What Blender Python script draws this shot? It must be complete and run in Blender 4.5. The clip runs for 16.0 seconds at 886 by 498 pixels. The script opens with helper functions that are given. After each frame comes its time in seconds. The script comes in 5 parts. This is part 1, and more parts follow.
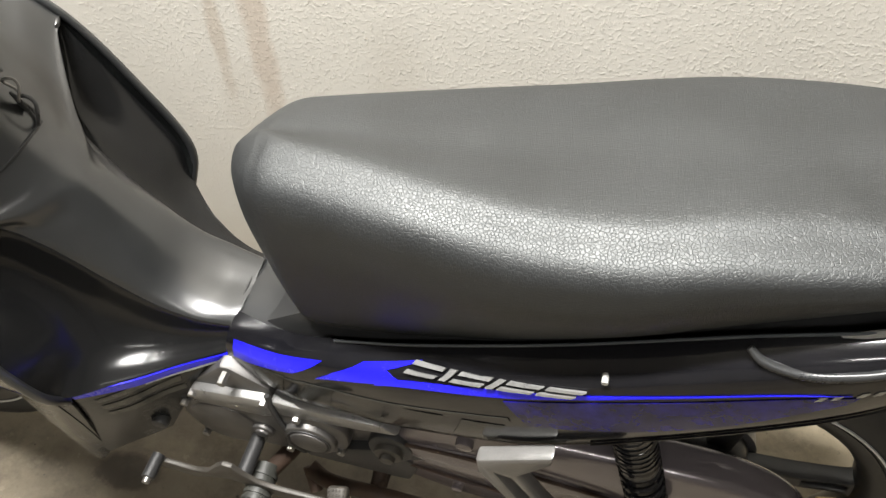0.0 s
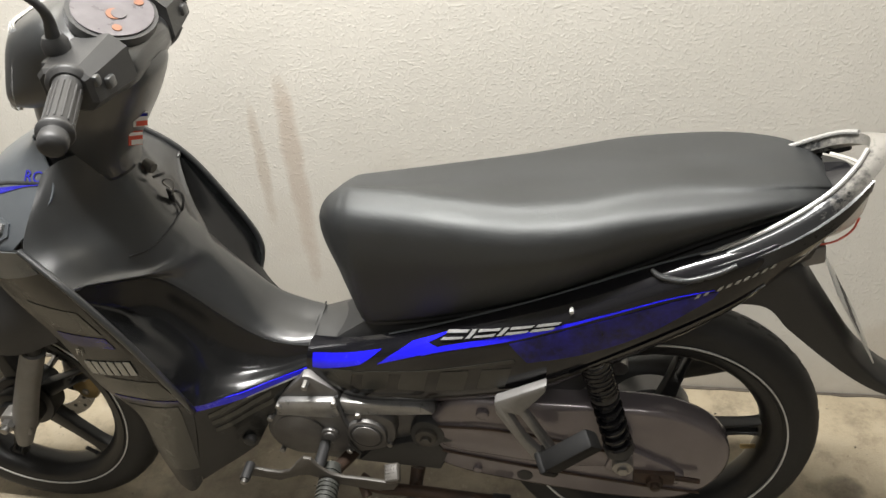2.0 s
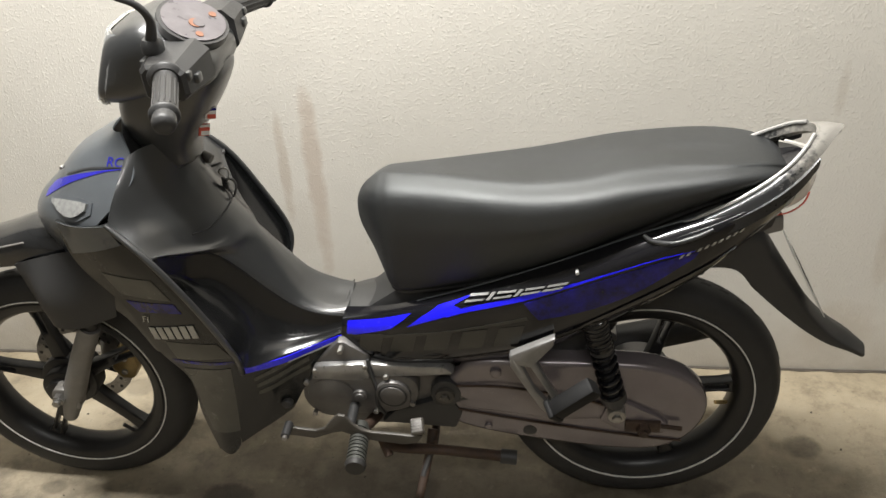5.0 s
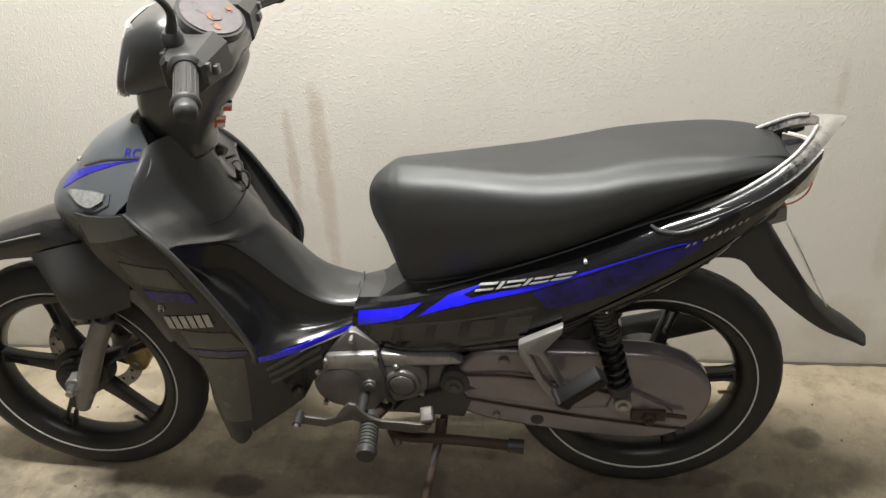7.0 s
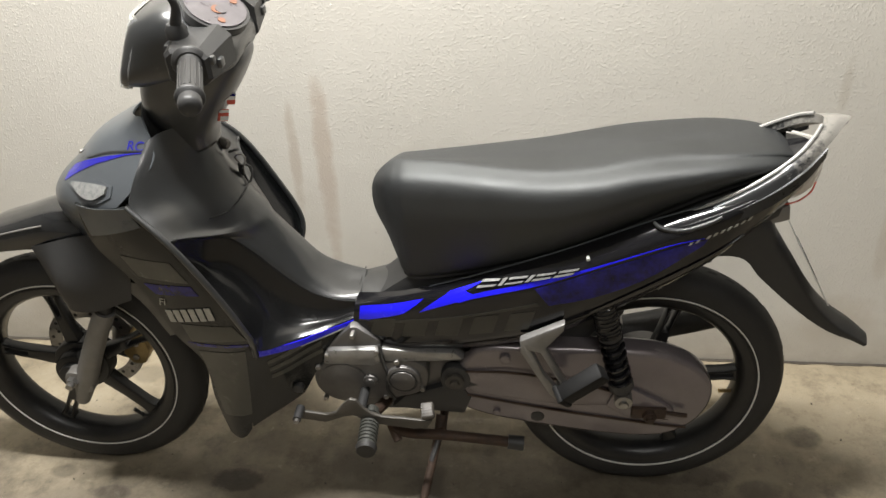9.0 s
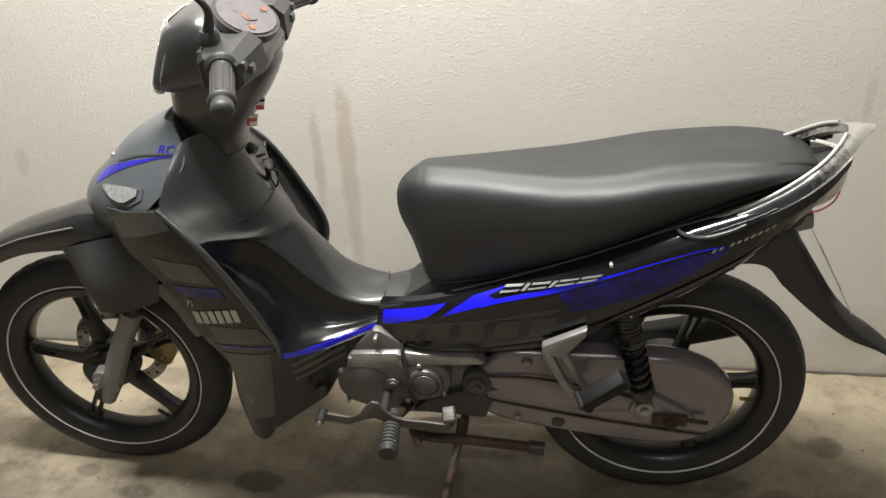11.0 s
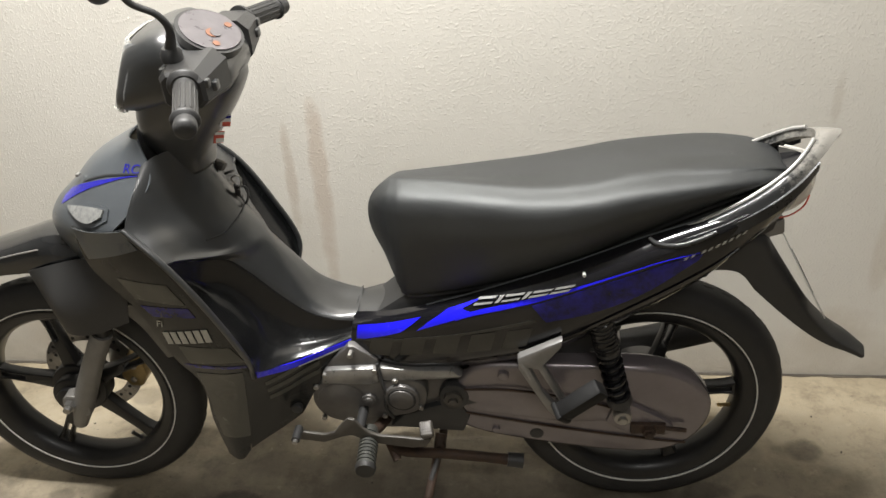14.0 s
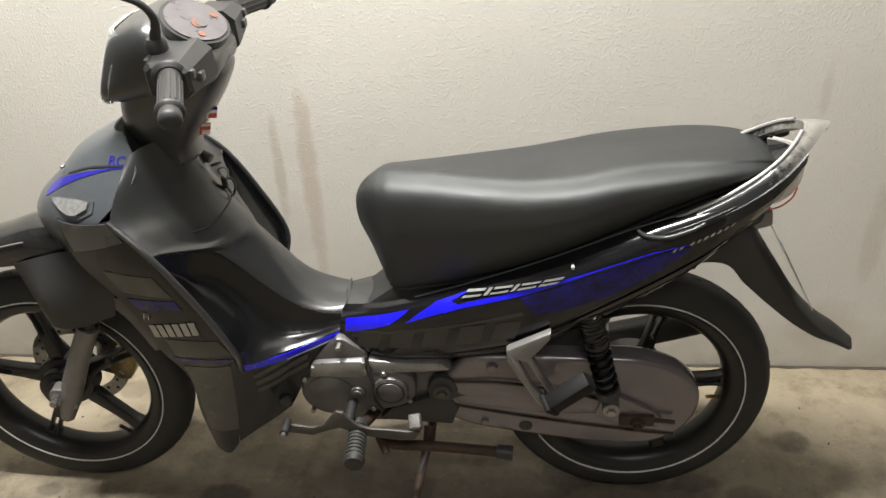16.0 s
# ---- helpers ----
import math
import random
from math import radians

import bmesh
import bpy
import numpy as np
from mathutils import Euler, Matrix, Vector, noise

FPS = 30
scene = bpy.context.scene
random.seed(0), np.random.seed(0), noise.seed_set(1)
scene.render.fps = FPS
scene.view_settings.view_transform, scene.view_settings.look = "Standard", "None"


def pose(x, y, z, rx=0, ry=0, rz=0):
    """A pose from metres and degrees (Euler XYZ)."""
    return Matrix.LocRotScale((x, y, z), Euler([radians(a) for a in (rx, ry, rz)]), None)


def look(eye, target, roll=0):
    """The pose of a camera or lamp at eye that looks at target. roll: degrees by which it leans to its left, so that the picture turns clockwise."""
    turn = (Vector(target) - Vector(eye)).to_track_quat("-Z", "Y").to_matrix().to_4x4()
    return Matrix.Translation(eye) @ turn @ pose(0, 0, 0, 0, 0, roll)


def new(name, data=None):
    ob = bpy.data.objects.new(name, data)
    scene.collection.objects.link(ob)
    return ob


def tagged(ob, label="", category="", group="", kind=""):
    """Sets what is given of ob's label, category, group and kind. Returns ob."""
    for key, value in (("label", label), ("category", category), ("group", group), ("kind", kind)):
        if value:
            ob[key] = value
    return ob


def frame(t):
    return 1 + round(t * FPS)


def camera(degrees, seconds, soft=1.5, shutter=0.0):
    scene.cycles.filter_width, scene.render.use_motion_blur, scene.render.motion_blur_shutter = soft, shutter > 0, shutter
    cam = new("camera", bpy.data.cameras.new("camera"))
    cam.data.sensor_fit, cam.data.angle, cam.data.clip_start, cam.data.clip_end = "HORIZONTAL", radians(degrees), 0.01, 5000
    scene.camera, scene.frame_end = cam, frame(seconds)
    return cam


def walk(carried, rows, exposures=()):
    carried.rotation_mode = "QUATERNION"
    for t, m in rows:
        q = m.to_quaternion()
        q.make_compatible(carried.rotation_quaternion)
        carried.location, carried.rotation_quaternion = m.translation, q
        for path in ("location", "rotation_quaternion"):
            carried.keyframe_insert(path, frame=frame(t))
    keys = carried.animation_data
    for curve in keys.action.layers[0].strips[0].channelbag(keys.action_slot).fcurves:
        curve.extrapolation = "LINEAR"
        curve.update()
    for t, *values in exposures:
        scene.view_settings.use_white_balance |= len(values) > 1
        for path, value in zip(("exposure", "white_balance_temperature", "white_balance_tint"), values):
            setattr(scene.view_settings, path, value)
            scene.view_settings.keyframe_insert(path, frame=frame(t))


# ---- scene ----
cam = camera(58.5, 16.0)
PATH = [
    (0, (-0.145, -0.569, 1.236), (-0.544, 0.729, -0.232), -3.3),
    (0.5, (-0.121, -0.698, 1.298), (-0.54, 0.695, -0.074), -3.2),
    (1, (-0.041, -0.833, 1.335), (-0.621, 0.597, 0.063), -6.3),
    (1.5, (-0.061, -0.949, 1.349), (-0.57, 0.619, 0.217), -6.1),
    (2, (-0.125, -1.043, 1.34), (-0.455, 0.595, 0.241), -5.0),
    (2.5, (-0.124, -1.079, 1.351), (-0.477, 0.552, 0.248), -3.4),
    (3, (-0.085, -1.109, 1.352), (-0.493, 0.495, 0.23), -3.3),
    (3.5, (-0.111, -1.156, 1.363), (-0.478, 0.474, 0.263), -4.0),
    (4, (-0.167, -1.211, 1.374), (-0.458, 0.454, 0.304), -4.5),
    (6.3, (-0.21, -1.308, 1.37), (-0.416, 0.401, 0.351), -3.0),
    (6.5, (-0.213, -1.312, 1.367), (-0.425, 0.395, 0.348), -3.1),
    (7, (-0.22, -1.315, 1.368), (-0.439, 0.389, 0.344), -3.3),
    (7.5, (-0.22, -1.313, 1.37), (-0.441, 0.389, 0.342), -3.4),
    (8, (-0.217, -1.317, 1.367), (-0.431, 0.386, 0.34), -3.1),
    (8.5, (-0.22, -1.318, 1.367), (-0.433, 0.384, 0.338), -2.9),
    (9, (-0.227, -1.315, 1.366), (-0.442, 0.385, 0.335), -2.7),
    (11.5, (-0.24, -1.333, 1.372), (-0.501, 0.377, 0.369), -2.9),
    (12, (-0.232, -1.329, 1.374), (-0.49, 0.388, 0.381), -3.1),
    (12.5, (-0.222, -1.327, 1.372), (-0.472, 0.395, 0.385), -3.3),
    (13, (-0.225, -1.323, 1.373), (-0.461, 0.4, 0.386), -3.4),
    (13.5, (-0.225, -1.32, 1.372), (-0.449, 0.403, 0.381), -3.5),
    (14, (-0.224, -1.316, 1.37), (-0.434, 0.405, 0.375), -3.4),
    (14.5, (-0.216, -1.312, 1.37), (-0.418, 0.408, 0.371), -3.4),
    (15, (-0.215, -1.309, 1.369), (-0.408, 0.409, 0.364), -3.3),
    (15.5, (-0.217, -1.312, 1.366), (-0.406, 0.404, 0.358), -3.2),
    (16, (-0.219, -1.311, 1.367), (-0.408, 0.403, 0.354), -3.1),
]
EXPOSURES = [(0.0, 0.72), (1.0, 0.53), (2.5, 0.44), (4.0, 0.42), (7.0, 0.38), (16.0, 0.35)]
walk(cam, [(t, look(eye, target, roll)) for t, eye, target, roll in PATH], EXPOSURES)

# ---- light: two unseen ceiling tubes, the second an added fill, in a closed room ----
world = bpy.data.worlds.new("room_air")
scene.world = world
world.use_nodes = True
world.node_tree.nodes["Background"].inputs[0].default_value = (0.9, 0.95, 1.0, 1)
world.node_tree.nodes["Background"].inputs[1].default_value = 0.02
ROOM_X0, ROOM_X1, ROOM_Y0, WALL_Y, ROOM_Z = -3.4, 3.0, -3.3, 0.395, 2.9
# the second tube is a fill, added behind the camera to lift dark sides
LAMPS = [(-0.76, -0.30, 1.25, 0.12, 118.0), (0.1, -2.2, 1.25, 0.12, 14.0)]


def ceiling_lamp(x, y, length, width, watts):
    data = bpy.data.lights.new("tube_light", "AREA")
    data.shape, data.size, data.size_y, data.energy = "RECTANGLE", length, width, watts
    data.color = (1.0, 0.98, 0.95)
    ob = new("tube_light", data)
    ob.matrix_world = pose(x, y, ROOM_Z - 0.10)
    return ob


for lamp in LAMPS:
    ceiling_lamp(*lamp)

# ---- materials ----


def nodes_of(name):
    m = bpy.data.materials.new(name)
    m.use_nodes = True
    t = m.node_tree
    return m, t, t.nodes["Principled BSDF"]


def link(t, a, b):
    t.links.new(a, b)


def coords(t):
    return t.nodes.new("ShaderNodeTexCoord").outputs["Object"]


def tex_noise(t, scale, detail=4.0, rough=0.55, vec=None):
    n = t.nodes.new("ShaderNodeTexNoise")
    n.inputs["Scale"].default_value, n.inputs["Detail"].default_value, n.inputs["Roughness"].default_value = scale, detail, rough
    link(t, vec or coords(t), n.inputs["Vector"])
    return n.outputs["Fac"]


def ramp(t, fac, stops):
    r = t.nodes.new("ShaderNodeValToRGB")
    e = r.color_ramp.elements
    while len(e) < len(stops):
        e.new(0.5)
    for el, (p, c) in zip(e, stops):
        el.position, el.color = p, (*c, 1) if len(c) == 3 else c
    link(t, fac, r.inputs["Fac"])
    return r.outputs["Color"]


def grey(v):
    return (v, v, v)


def maths(t, op, a, b=None, clamp=False):
    n = t.nodes.new("ShaderNodeMath")
    n.operation, n.use_clamp = op, clamp
    for i, v in enumerate((a, b)):
        if v is None:
            continue
        if isinstance(v, (int, float)):
            n.inputs[i].default_value = v
        else:
            link(t, v, n.inputs[i])
    return n.outputs[0]


def mix(t, fac, a, b, mode="MIX"):
    n = t.nodes.new("ShaderNodeMix")
    n.data_type, n.blend_type = "RGBA", mode
    for i, v in ((0, fac), (6, a), (7, b)):
        if isinstance(v, (int, float)):
            n.inputs[i].default_value = v
        elif isinstance(v, tuple):
            n.inputs[i].default_value = (*v, 1)
        else:
            link(t, v, n.inputs[i])
    return n.outputs[2]


def bump(t, shader, height, strength, dist):
    n = t.nodes.new("ShaderNodeBump")
    n.inputs["Strength"].default_value, n.inputs["Distance"].default_value = strength, dist
    link(t, height, n.inputs["Height"])
    link(t, n.outputs["Normal"], shader.inputs["Normal"])


def surface(name, dark, light, rough=(0.4, 0.5), metal=0.0, scale=30.0, fine=400.0, relief=0.0, coat=0.0, dust=0.0, dust_color=(0.25, 0.23, 0.2), spec=0.5):
    """A worn surface: colour and gloss vary at two scales, with fine relief and a patchy film of dust."""
    m, t, p = nodes_of(name)
    vec = coords(t)
    big = tex_noise(t, scale, 5.0, 0.6, vec)
    small = tex_noise(t, fine, 3.0, 0.6, vec)
    both = maths(t, "ADD", maths(t, "MULTIPLY", big, 0.7), maths(t, "MULTIPLY", small, 0.3))
    col = ramp(t, both, [(0.32, dark), (0.68, light)])
    if dust:
        film = ramp(t, tex_noise(t, scale * 0.45, 8.0, 0.7, vec), [(0.45, grey(0)), (0.75, grey(1))])
        col = mix(t, maths(t, "MULTIPLY", film, dust), col, dust_color)
    link(t, col, p.inputs["Base Color"])
    r = ramp(t, both, [(0.3, grey(rough[0])), (0.7, grey(rough[1]))])
    link(t, r, p.inputs["Roughness"])
    p.inputs["Metallic"].default_value = metal
    p.inputs["Specular IOR Level"].default_value = spec
    p.inputs["Coat Weight"].default_value = coat
    p.inputs["Coat Roughness"].default_value = 0.06
    if relief:
        bump(t, p, small, 0.5, relief)
    return m


def spot(t, sep, cx, cz, rx, rz, edge=None, gain=1.0):
    """A soft-edged ellipse in two object axes: 1 inside, 0 outside."""
    dx = maths(t, "DIVIDE", maths(t, "SUBTRACT", sep[0], cx), rx)
    dz = maths(t, "DIVIDE", maths(t, "SUBTRACT", sep[1], cz), rz)
    d = maths(t, "ADD", maths(t, "MULTIPLY", dx, dx), maths(t, "MULTIPLY", dz, dz))
    if edge is not None:
        d = maths(t, "ADD", d, maths(t, "MULTIPLY", maths(t, "SUBTRACT", edge, 0.5), 2.4))
    if gain != 1.0:
        return maths(t, "MULTIPLY", maths(t, "SUBTRACT", 1.12, d), gain, clamp=True)
    return maths(t, "SUBTRACT", 1.25, d, clamp=True)


def separated(t, a, b):
    s = t.nodes.new("ShaderNodeSeparateXYZ")
    link(t, coords(t), s.inputs[0])
    return s.outputs[a], s.outputs[b]


def wall_material():
    m, t, p = nodes_of("painted_plaster")
    vec = coords(t)
    cloud = tex_noise(t, 1.6, 5.0, 0.6, vec)
    grain = tex_noise(t, 230.0, 3.0, 0.55, vec)
    col = ramp(t, cloud, [(0.3, (0.545, 0.520, 0.462)), (0.7, (0.600, 0.574, 0.516))])
    pits = ramp(t, tex_noise(t, 38.0, 3.0, 0.6, vec), [(0.26, grey(0.8)), (0.36, grey(1))])
    col = mix(t, 0.25, col, pits, "MULTIPLY")
    sep = separated(t, "X", "Z")
    ragged = tex_noise(t, 11.0, 5.0, 0.7, vec)
    # two long drips of brown water, a short smear and a scuff
    for cx, cz, rx, rz, k, c in [(-0.722, 0.545, 0.024, 0.25, 0.58, (0.40, 0.32, 0.25)), (-0.795, 0.58, 0.015, 0.14, 0.52, (0.38, 0.31, 0.24)),
                                 (-0.772, 0.42, 0.05, 0.10, 0.16, (0.40, 0.35, 0.28)), (-1.585, 0.57, 0.02, 0.045, 0.3, (0.33, 0.29, 0.24)),
                                 (0.445, 0.76, 0.012, 0.06, 0.3, (0.36, 0.31, 0.24)), (0.62, 0.40, 0.025, 0.14, 0.3, (0.38, 0.31, 0.23)), (0.78, 0.30, 0.05, 0.12, 0.28, (0.38, 0.31, 0.23)), (0.55, 0.14, 0.10, 0.08, 0.3, (0.34, 0.27, 0.19)), (0.92, 0.50, 0.018, 0.17, 0.3, (0.38, 0.31, 0.23)), (-1.5, 0.12, 0.16, 0.08, 0.3, (0.34, 0.27, 0.19)), (-0.50, 0.52, 0.05, 0.10, 0.12, (0.40, 0.35, 0.28))]:
        col = mix(t, maths(t, "MULTIPLY", spot(t, sep, cx, cz, rx, rz, ragged), k), col, c)
    # grime at the foot of the wall
    foot = maths(t, "SUBTRACT", 1.0, maths(t, "DIVIDE", maths(t, "SUBTRACT", sep[1], 0.0), 0.16), clamp=True)
    col = mix(t, maths(t, "MULTIPLY", maths(t, "MULTIPLY", foot, ragged), 0.75), col, (0.24, 0.20, 0.15))
    # flecks of dirt
    flecks = ramp(t, tex_noise(t, 45.0, 3.0, 0.6, vec), [(0.70, grey(0)), (0.75, grey(1))])
    col = mix(t, maths(t, "MULTIPLY", flecks, 0.22), col, (0.3, 0.25, 0.19))
    link(t, col, p.inputs["Base Color"])
    p.inputs["Roughness"].default_value = 0.75
    # fine trowelled stucco: sparse soft grains over gentle waves
    specks = ramp(t, tex_noise(t, 165.0, 3.0, 0.55, vec), [(0.50, grey(0)), (0.74, grey(1))])
    lumps = maths(t, "ADD", maths(t, "MULTIPLY", grain, 0.3), maths(t, "ADD", maths(t, "MULTIPLY", specks, 1.15), maths(t, "MULTIPLY", tex_noise(t, 9.0, 2.0, 0.5, vec), 0.35)))
    bump(t, p, lumps, 0.42, 0.0011)
    return m


def floor_material():
    m, t, p = nodes_of("worn_concrete")
    vec = coords(t)
    cloud = tex_noise(t, 3.2, 8.0, 0.65, vec)
    grain = tex_noise(t, 160.0, 5.0, 0.7, vec)
    col = ramp(t, cloud, [(0.34, (0.105, 0.091, 0.069)), (0.48, (0.172, 0.151, 0.117)), (0.62, (0.235, 0.209, 0.163)), (0.72, (0.33, 0.295, 0.230))])
    col = mix(t, 0.22, col, ramp(t, grain, [(0.3, grey(0.55)), (0.7, grey(1.0))]), "MULTIPLY")
    blots = ramp(t, tex_noise(t, 7.5, 6.0, 0.7, vec), [(0.52, grey(0)), (0.66, grey(1))])
    col = mix(t, maths(t, "MULTIPLY", blots, 0.45), col, (0.075, 0.066, 0.053))
    chips = ramp(t, tex_noise(t, 30.0, 5.0, 0.7, vec), [(0.60, grey(0)), (0.68, grey(1))])
    col = mix(t, maths(t, "MULTIPLY", chips, 0.35), col, (0.42, 0.39, 0.32))
    sep = separated(t, "X", "Y")
    ragged = tex_noise(t, 14.0, 5.0, 0.7, vec)
    # paler towards the wall: light cement, and stronger light there put into the colour
    pale = maths(t, "MULTIPLY", maths(t, "SUBTRACT", sep[1], 0.12), 5.0, clamp=True)
    col = mix(t, maths(t, "MULTIPLY", pale, 0.5), col, (0.45, 0.392, 0.285))
    # paler patches round the front wheel and past the tail
    for cx, cy, rx, ry, k in [(-1.30, 0.10, 0.34, 0.24, 0.55), (0.50, 0.22, 0.36, 0.18, 0.45), (-1.05, -0.20, 0.30, 0.10, 0.15)]:
        col = mix(t, maths(t, "MULTIPLY", spot(t, sep, cx, cy, rx, ry, ragged), k), col, (0.40, 0.355, 0.272))
    # wide dark ellipses under the bike: oil stain, and its shade in the colour
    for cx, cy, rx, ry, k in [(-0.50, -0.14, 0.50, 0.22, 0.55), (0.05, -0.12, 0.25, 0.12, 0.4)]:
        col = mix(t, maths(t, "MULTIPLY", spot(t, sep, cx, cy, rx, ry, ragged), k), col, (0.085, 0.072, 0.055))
    # oil drips, and fainter dark patches, most of them under the bike
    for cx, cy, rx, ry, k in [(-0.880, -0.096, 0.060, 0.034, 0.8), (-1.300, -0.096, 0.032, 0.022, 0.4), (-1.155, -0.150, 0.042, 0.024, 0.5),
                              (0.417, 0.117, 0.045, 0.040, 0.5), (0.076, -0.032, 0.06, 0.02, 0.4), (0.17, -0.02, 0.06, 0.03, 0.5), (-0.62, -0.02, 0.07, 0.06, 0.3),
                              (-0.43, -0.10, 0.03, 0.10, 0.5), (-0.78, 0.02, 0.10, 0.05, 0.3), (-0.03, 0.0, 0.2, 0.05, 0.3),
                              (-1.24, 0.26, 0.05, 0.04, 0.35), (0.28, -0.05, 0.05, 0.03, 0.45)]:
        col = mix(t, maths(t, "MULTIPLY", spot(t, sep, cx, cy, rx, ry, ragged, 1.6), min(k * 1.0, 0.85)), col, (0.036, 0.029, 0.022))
    mottle = ramp(t, tex_noise(t, 11.0, 9.0, 0.72, vec), [(0.34, (0.50, 0.46, 0.40)), (0.50, (0.92, 0.87, 0.77)), (0.68, (1.0, 0.97, 0.90))])
    col = mix(t, 0.85, col, mottle, "MULTIPLY")
    grains = ramp(t, tex_noise(t, 85.0, 4.0, 0.7, vec), [(0.62, grey(0)), (0.70, grey(1))])
    col = mix(t, maths(t, "MULTIPLY", grains, 0.45), col, (0.06, 0.048, 0.036))
    link(t, col, p.inputs["Base Color"])
    link(t, ramp(t, cloud, [(0.3, grey(0.5)), (0.7, grey(0.8))]), p.inputs["Roughness"])
    bump(t, p, maths(t, "ADD", grain, maths(t, "MULTIPLY", cloud, 2.0)), 0.6, 0.0022)
    return m


def vinyl_material():
    m, t, p = nodes_of("black_vinyl")
    vec = coords(t)
    v = t.nodes.new("ShaderNodeTexVoronoi")
    v.feature = "DISTANCE_TO_EDGE"
    v.inputs["Scale"].default_value = 330.0
    link(t, vec, v.inputs["Vector"])
    wear = tex_noise(t, 9.0, 6.0, 0.6, vec)
    col = ramp(t, wear, [(0.3, (0.013, 0.0138, 0.0145)), (0.7, (0.020, 0.0210, 0.0220))])
    link(t, col, p.inputs["Base Color"])
    link(t, ramp(t, wear, [(0.3, grey(0.46)), (0.7, grey(0.56))]), p.inputs["Roughness"])
    p.inputs["Specular IOR Level"].default_value = 0.76
    p.inputs["Specular Tint"].default_value = (0.965, 1.0, 0.985, 1)
    creases = tex_noise(t, 60.0, 3.0, 0.6, vec)
    bump(t, p, maths(t, "ADD", maths(t, "MINIMUM", v.outputs["Distance"], 0.12), maths(t, "MULTIPLY", creases, 0.35)), 0.6, 0.0022)
    return m


def glass_material(name, color, rough=0.03, alpha=0.35):
    m, t, p = nodes_of(name)
    p.inputs["Base Color"].default_value = (*color, 1)
    p.inputs["Roughness"].default_value = rough
    p.inputs["Transmission Weight"].default_value = 1 - alpha
    p.inputs["IOR"].default_value = 1.45
    return m


PLASTER = wall_material()
CONCRETE = floor_material()
# tones of the unseen walls and ceiling are set for their bounce light
BAREWALL = surface("unseen_wall_grey", (0.16, 0.156, 0.148), (0.23, 0.225, 0.215), (0.8, 0.9), scale=2.5, relief=0.001)
CEILING = surface("unseen_ceiling_pale", (0.42, 0.415, 0.40), (0.52, 0.515, 0.50), (0.8, 0.9), scale=2.0, relief=0.001)
VINYL = vinyl_material()
GLOSS = surface("gloss_black_paint", (0.004, 0.004, 0.005), (0.007, 0.007, 0.009), (0.10, 0.17), scale=14, fine=900, coat=0.25, dust=0.02, spec=0.4)
# cooler, lighter base stands in for the haze over the front
GRAPHITE = surface("graphite_paint", (0.080, 0.089, 0.097), (0.105, 0.116, 0.126), (0.26, 0.36), metal=0.35, scale=12, fine=1500, coat=0.3, dust=0.05)
SHIELD = surface("dark_olive_paint", (0.006, 0.0068, 0.0068), (0.010, 0.011, 0.0108), (0.2, 0.3), scale=12, fine=1500, coat=0.15, spec=0.35)
# lifted base and pale film stand in for haze over the dark plastic
SATIN = surface("haze_lifted_satin_plastic", (0.018, 0.0189, 0.0195), (0.027, 0.0283, 0.0290), (0.27, 0.36), scale=8, fine=700, relief=0.0002, dust=0.10, dust_color=(0.06, 0.058, 0.053), spec=1.0, coat=0.25)
# darker copy of the cover plastic: shade in the knee wells is in the colour
WELL_SHADE = surface("shaded_cover_plastic", (0.007, 0.0072, 0.0075), (0.011, 0.0112, 0.0115), (0.16, 0.24), scale=10, fine=700, spec=0.4, dust=0.04, dust_color=(0.05, 0.048, 0.045))
# base raised here too, haze over the black parts put into the colour
MATT = surface("haze_lifted_matt_plastic", (0.024, 0.0241, 0.0242), (0.034, 0.0341, 0.0342), (0.40, 0.52), scale=16, fine=600, relief=0.0004, dust=0.14, dust_color=(0.07, 0.065, 0.057), spec=0.45)
RUBBER = surface("tyre_rubber", (0.020, 0.0198, 0.0195), (0.031, 0.0305, 0.0295), (0.5, 0.65), scale=18, fine=500, relief=0.0006, dust=0.2, dust_color=(0.06, 0.052, 0.043), spec=0.35)
RIM = surface("black_rim_paint", (0.008, 0.008, 0.0085), (0.014, 0.014, 0.014), (0.3, 0.42), scale=25, fine=700, coat=0.05, dust=0.12, dust_color=(0.06, 0.054, 0.045), spec=0.4)
ALLOY = surface("cast_alloy", (0.105, 0.102, 0.099), (0.175, 0.170, 0.164), (0.34, 0.48), metal=0.5, scale=22, fine=900, relief=0.0004, dust=0.4, dust_color=(0.075, 0.063, 0.052))
CASE = surface("mauve_grey_paint", (0.150, 0.130, 0.137), (0.195, 0.172, 0.180), (0.20, 0.28), metal=0.3, scale=7, fine=900, coat=0.6, dust=0.30, dust_color=(0.085, 0.068, 0.055))
BRIGHT = surface("bright_alloy", (0.23, 0.23, 0.226), (0.36, 0.355, 0.345), (0.24, 0.38), metal=0.55, scale=40, fine=900, dust=0.2, dust_color=(0.14, 0.12, 0.10))


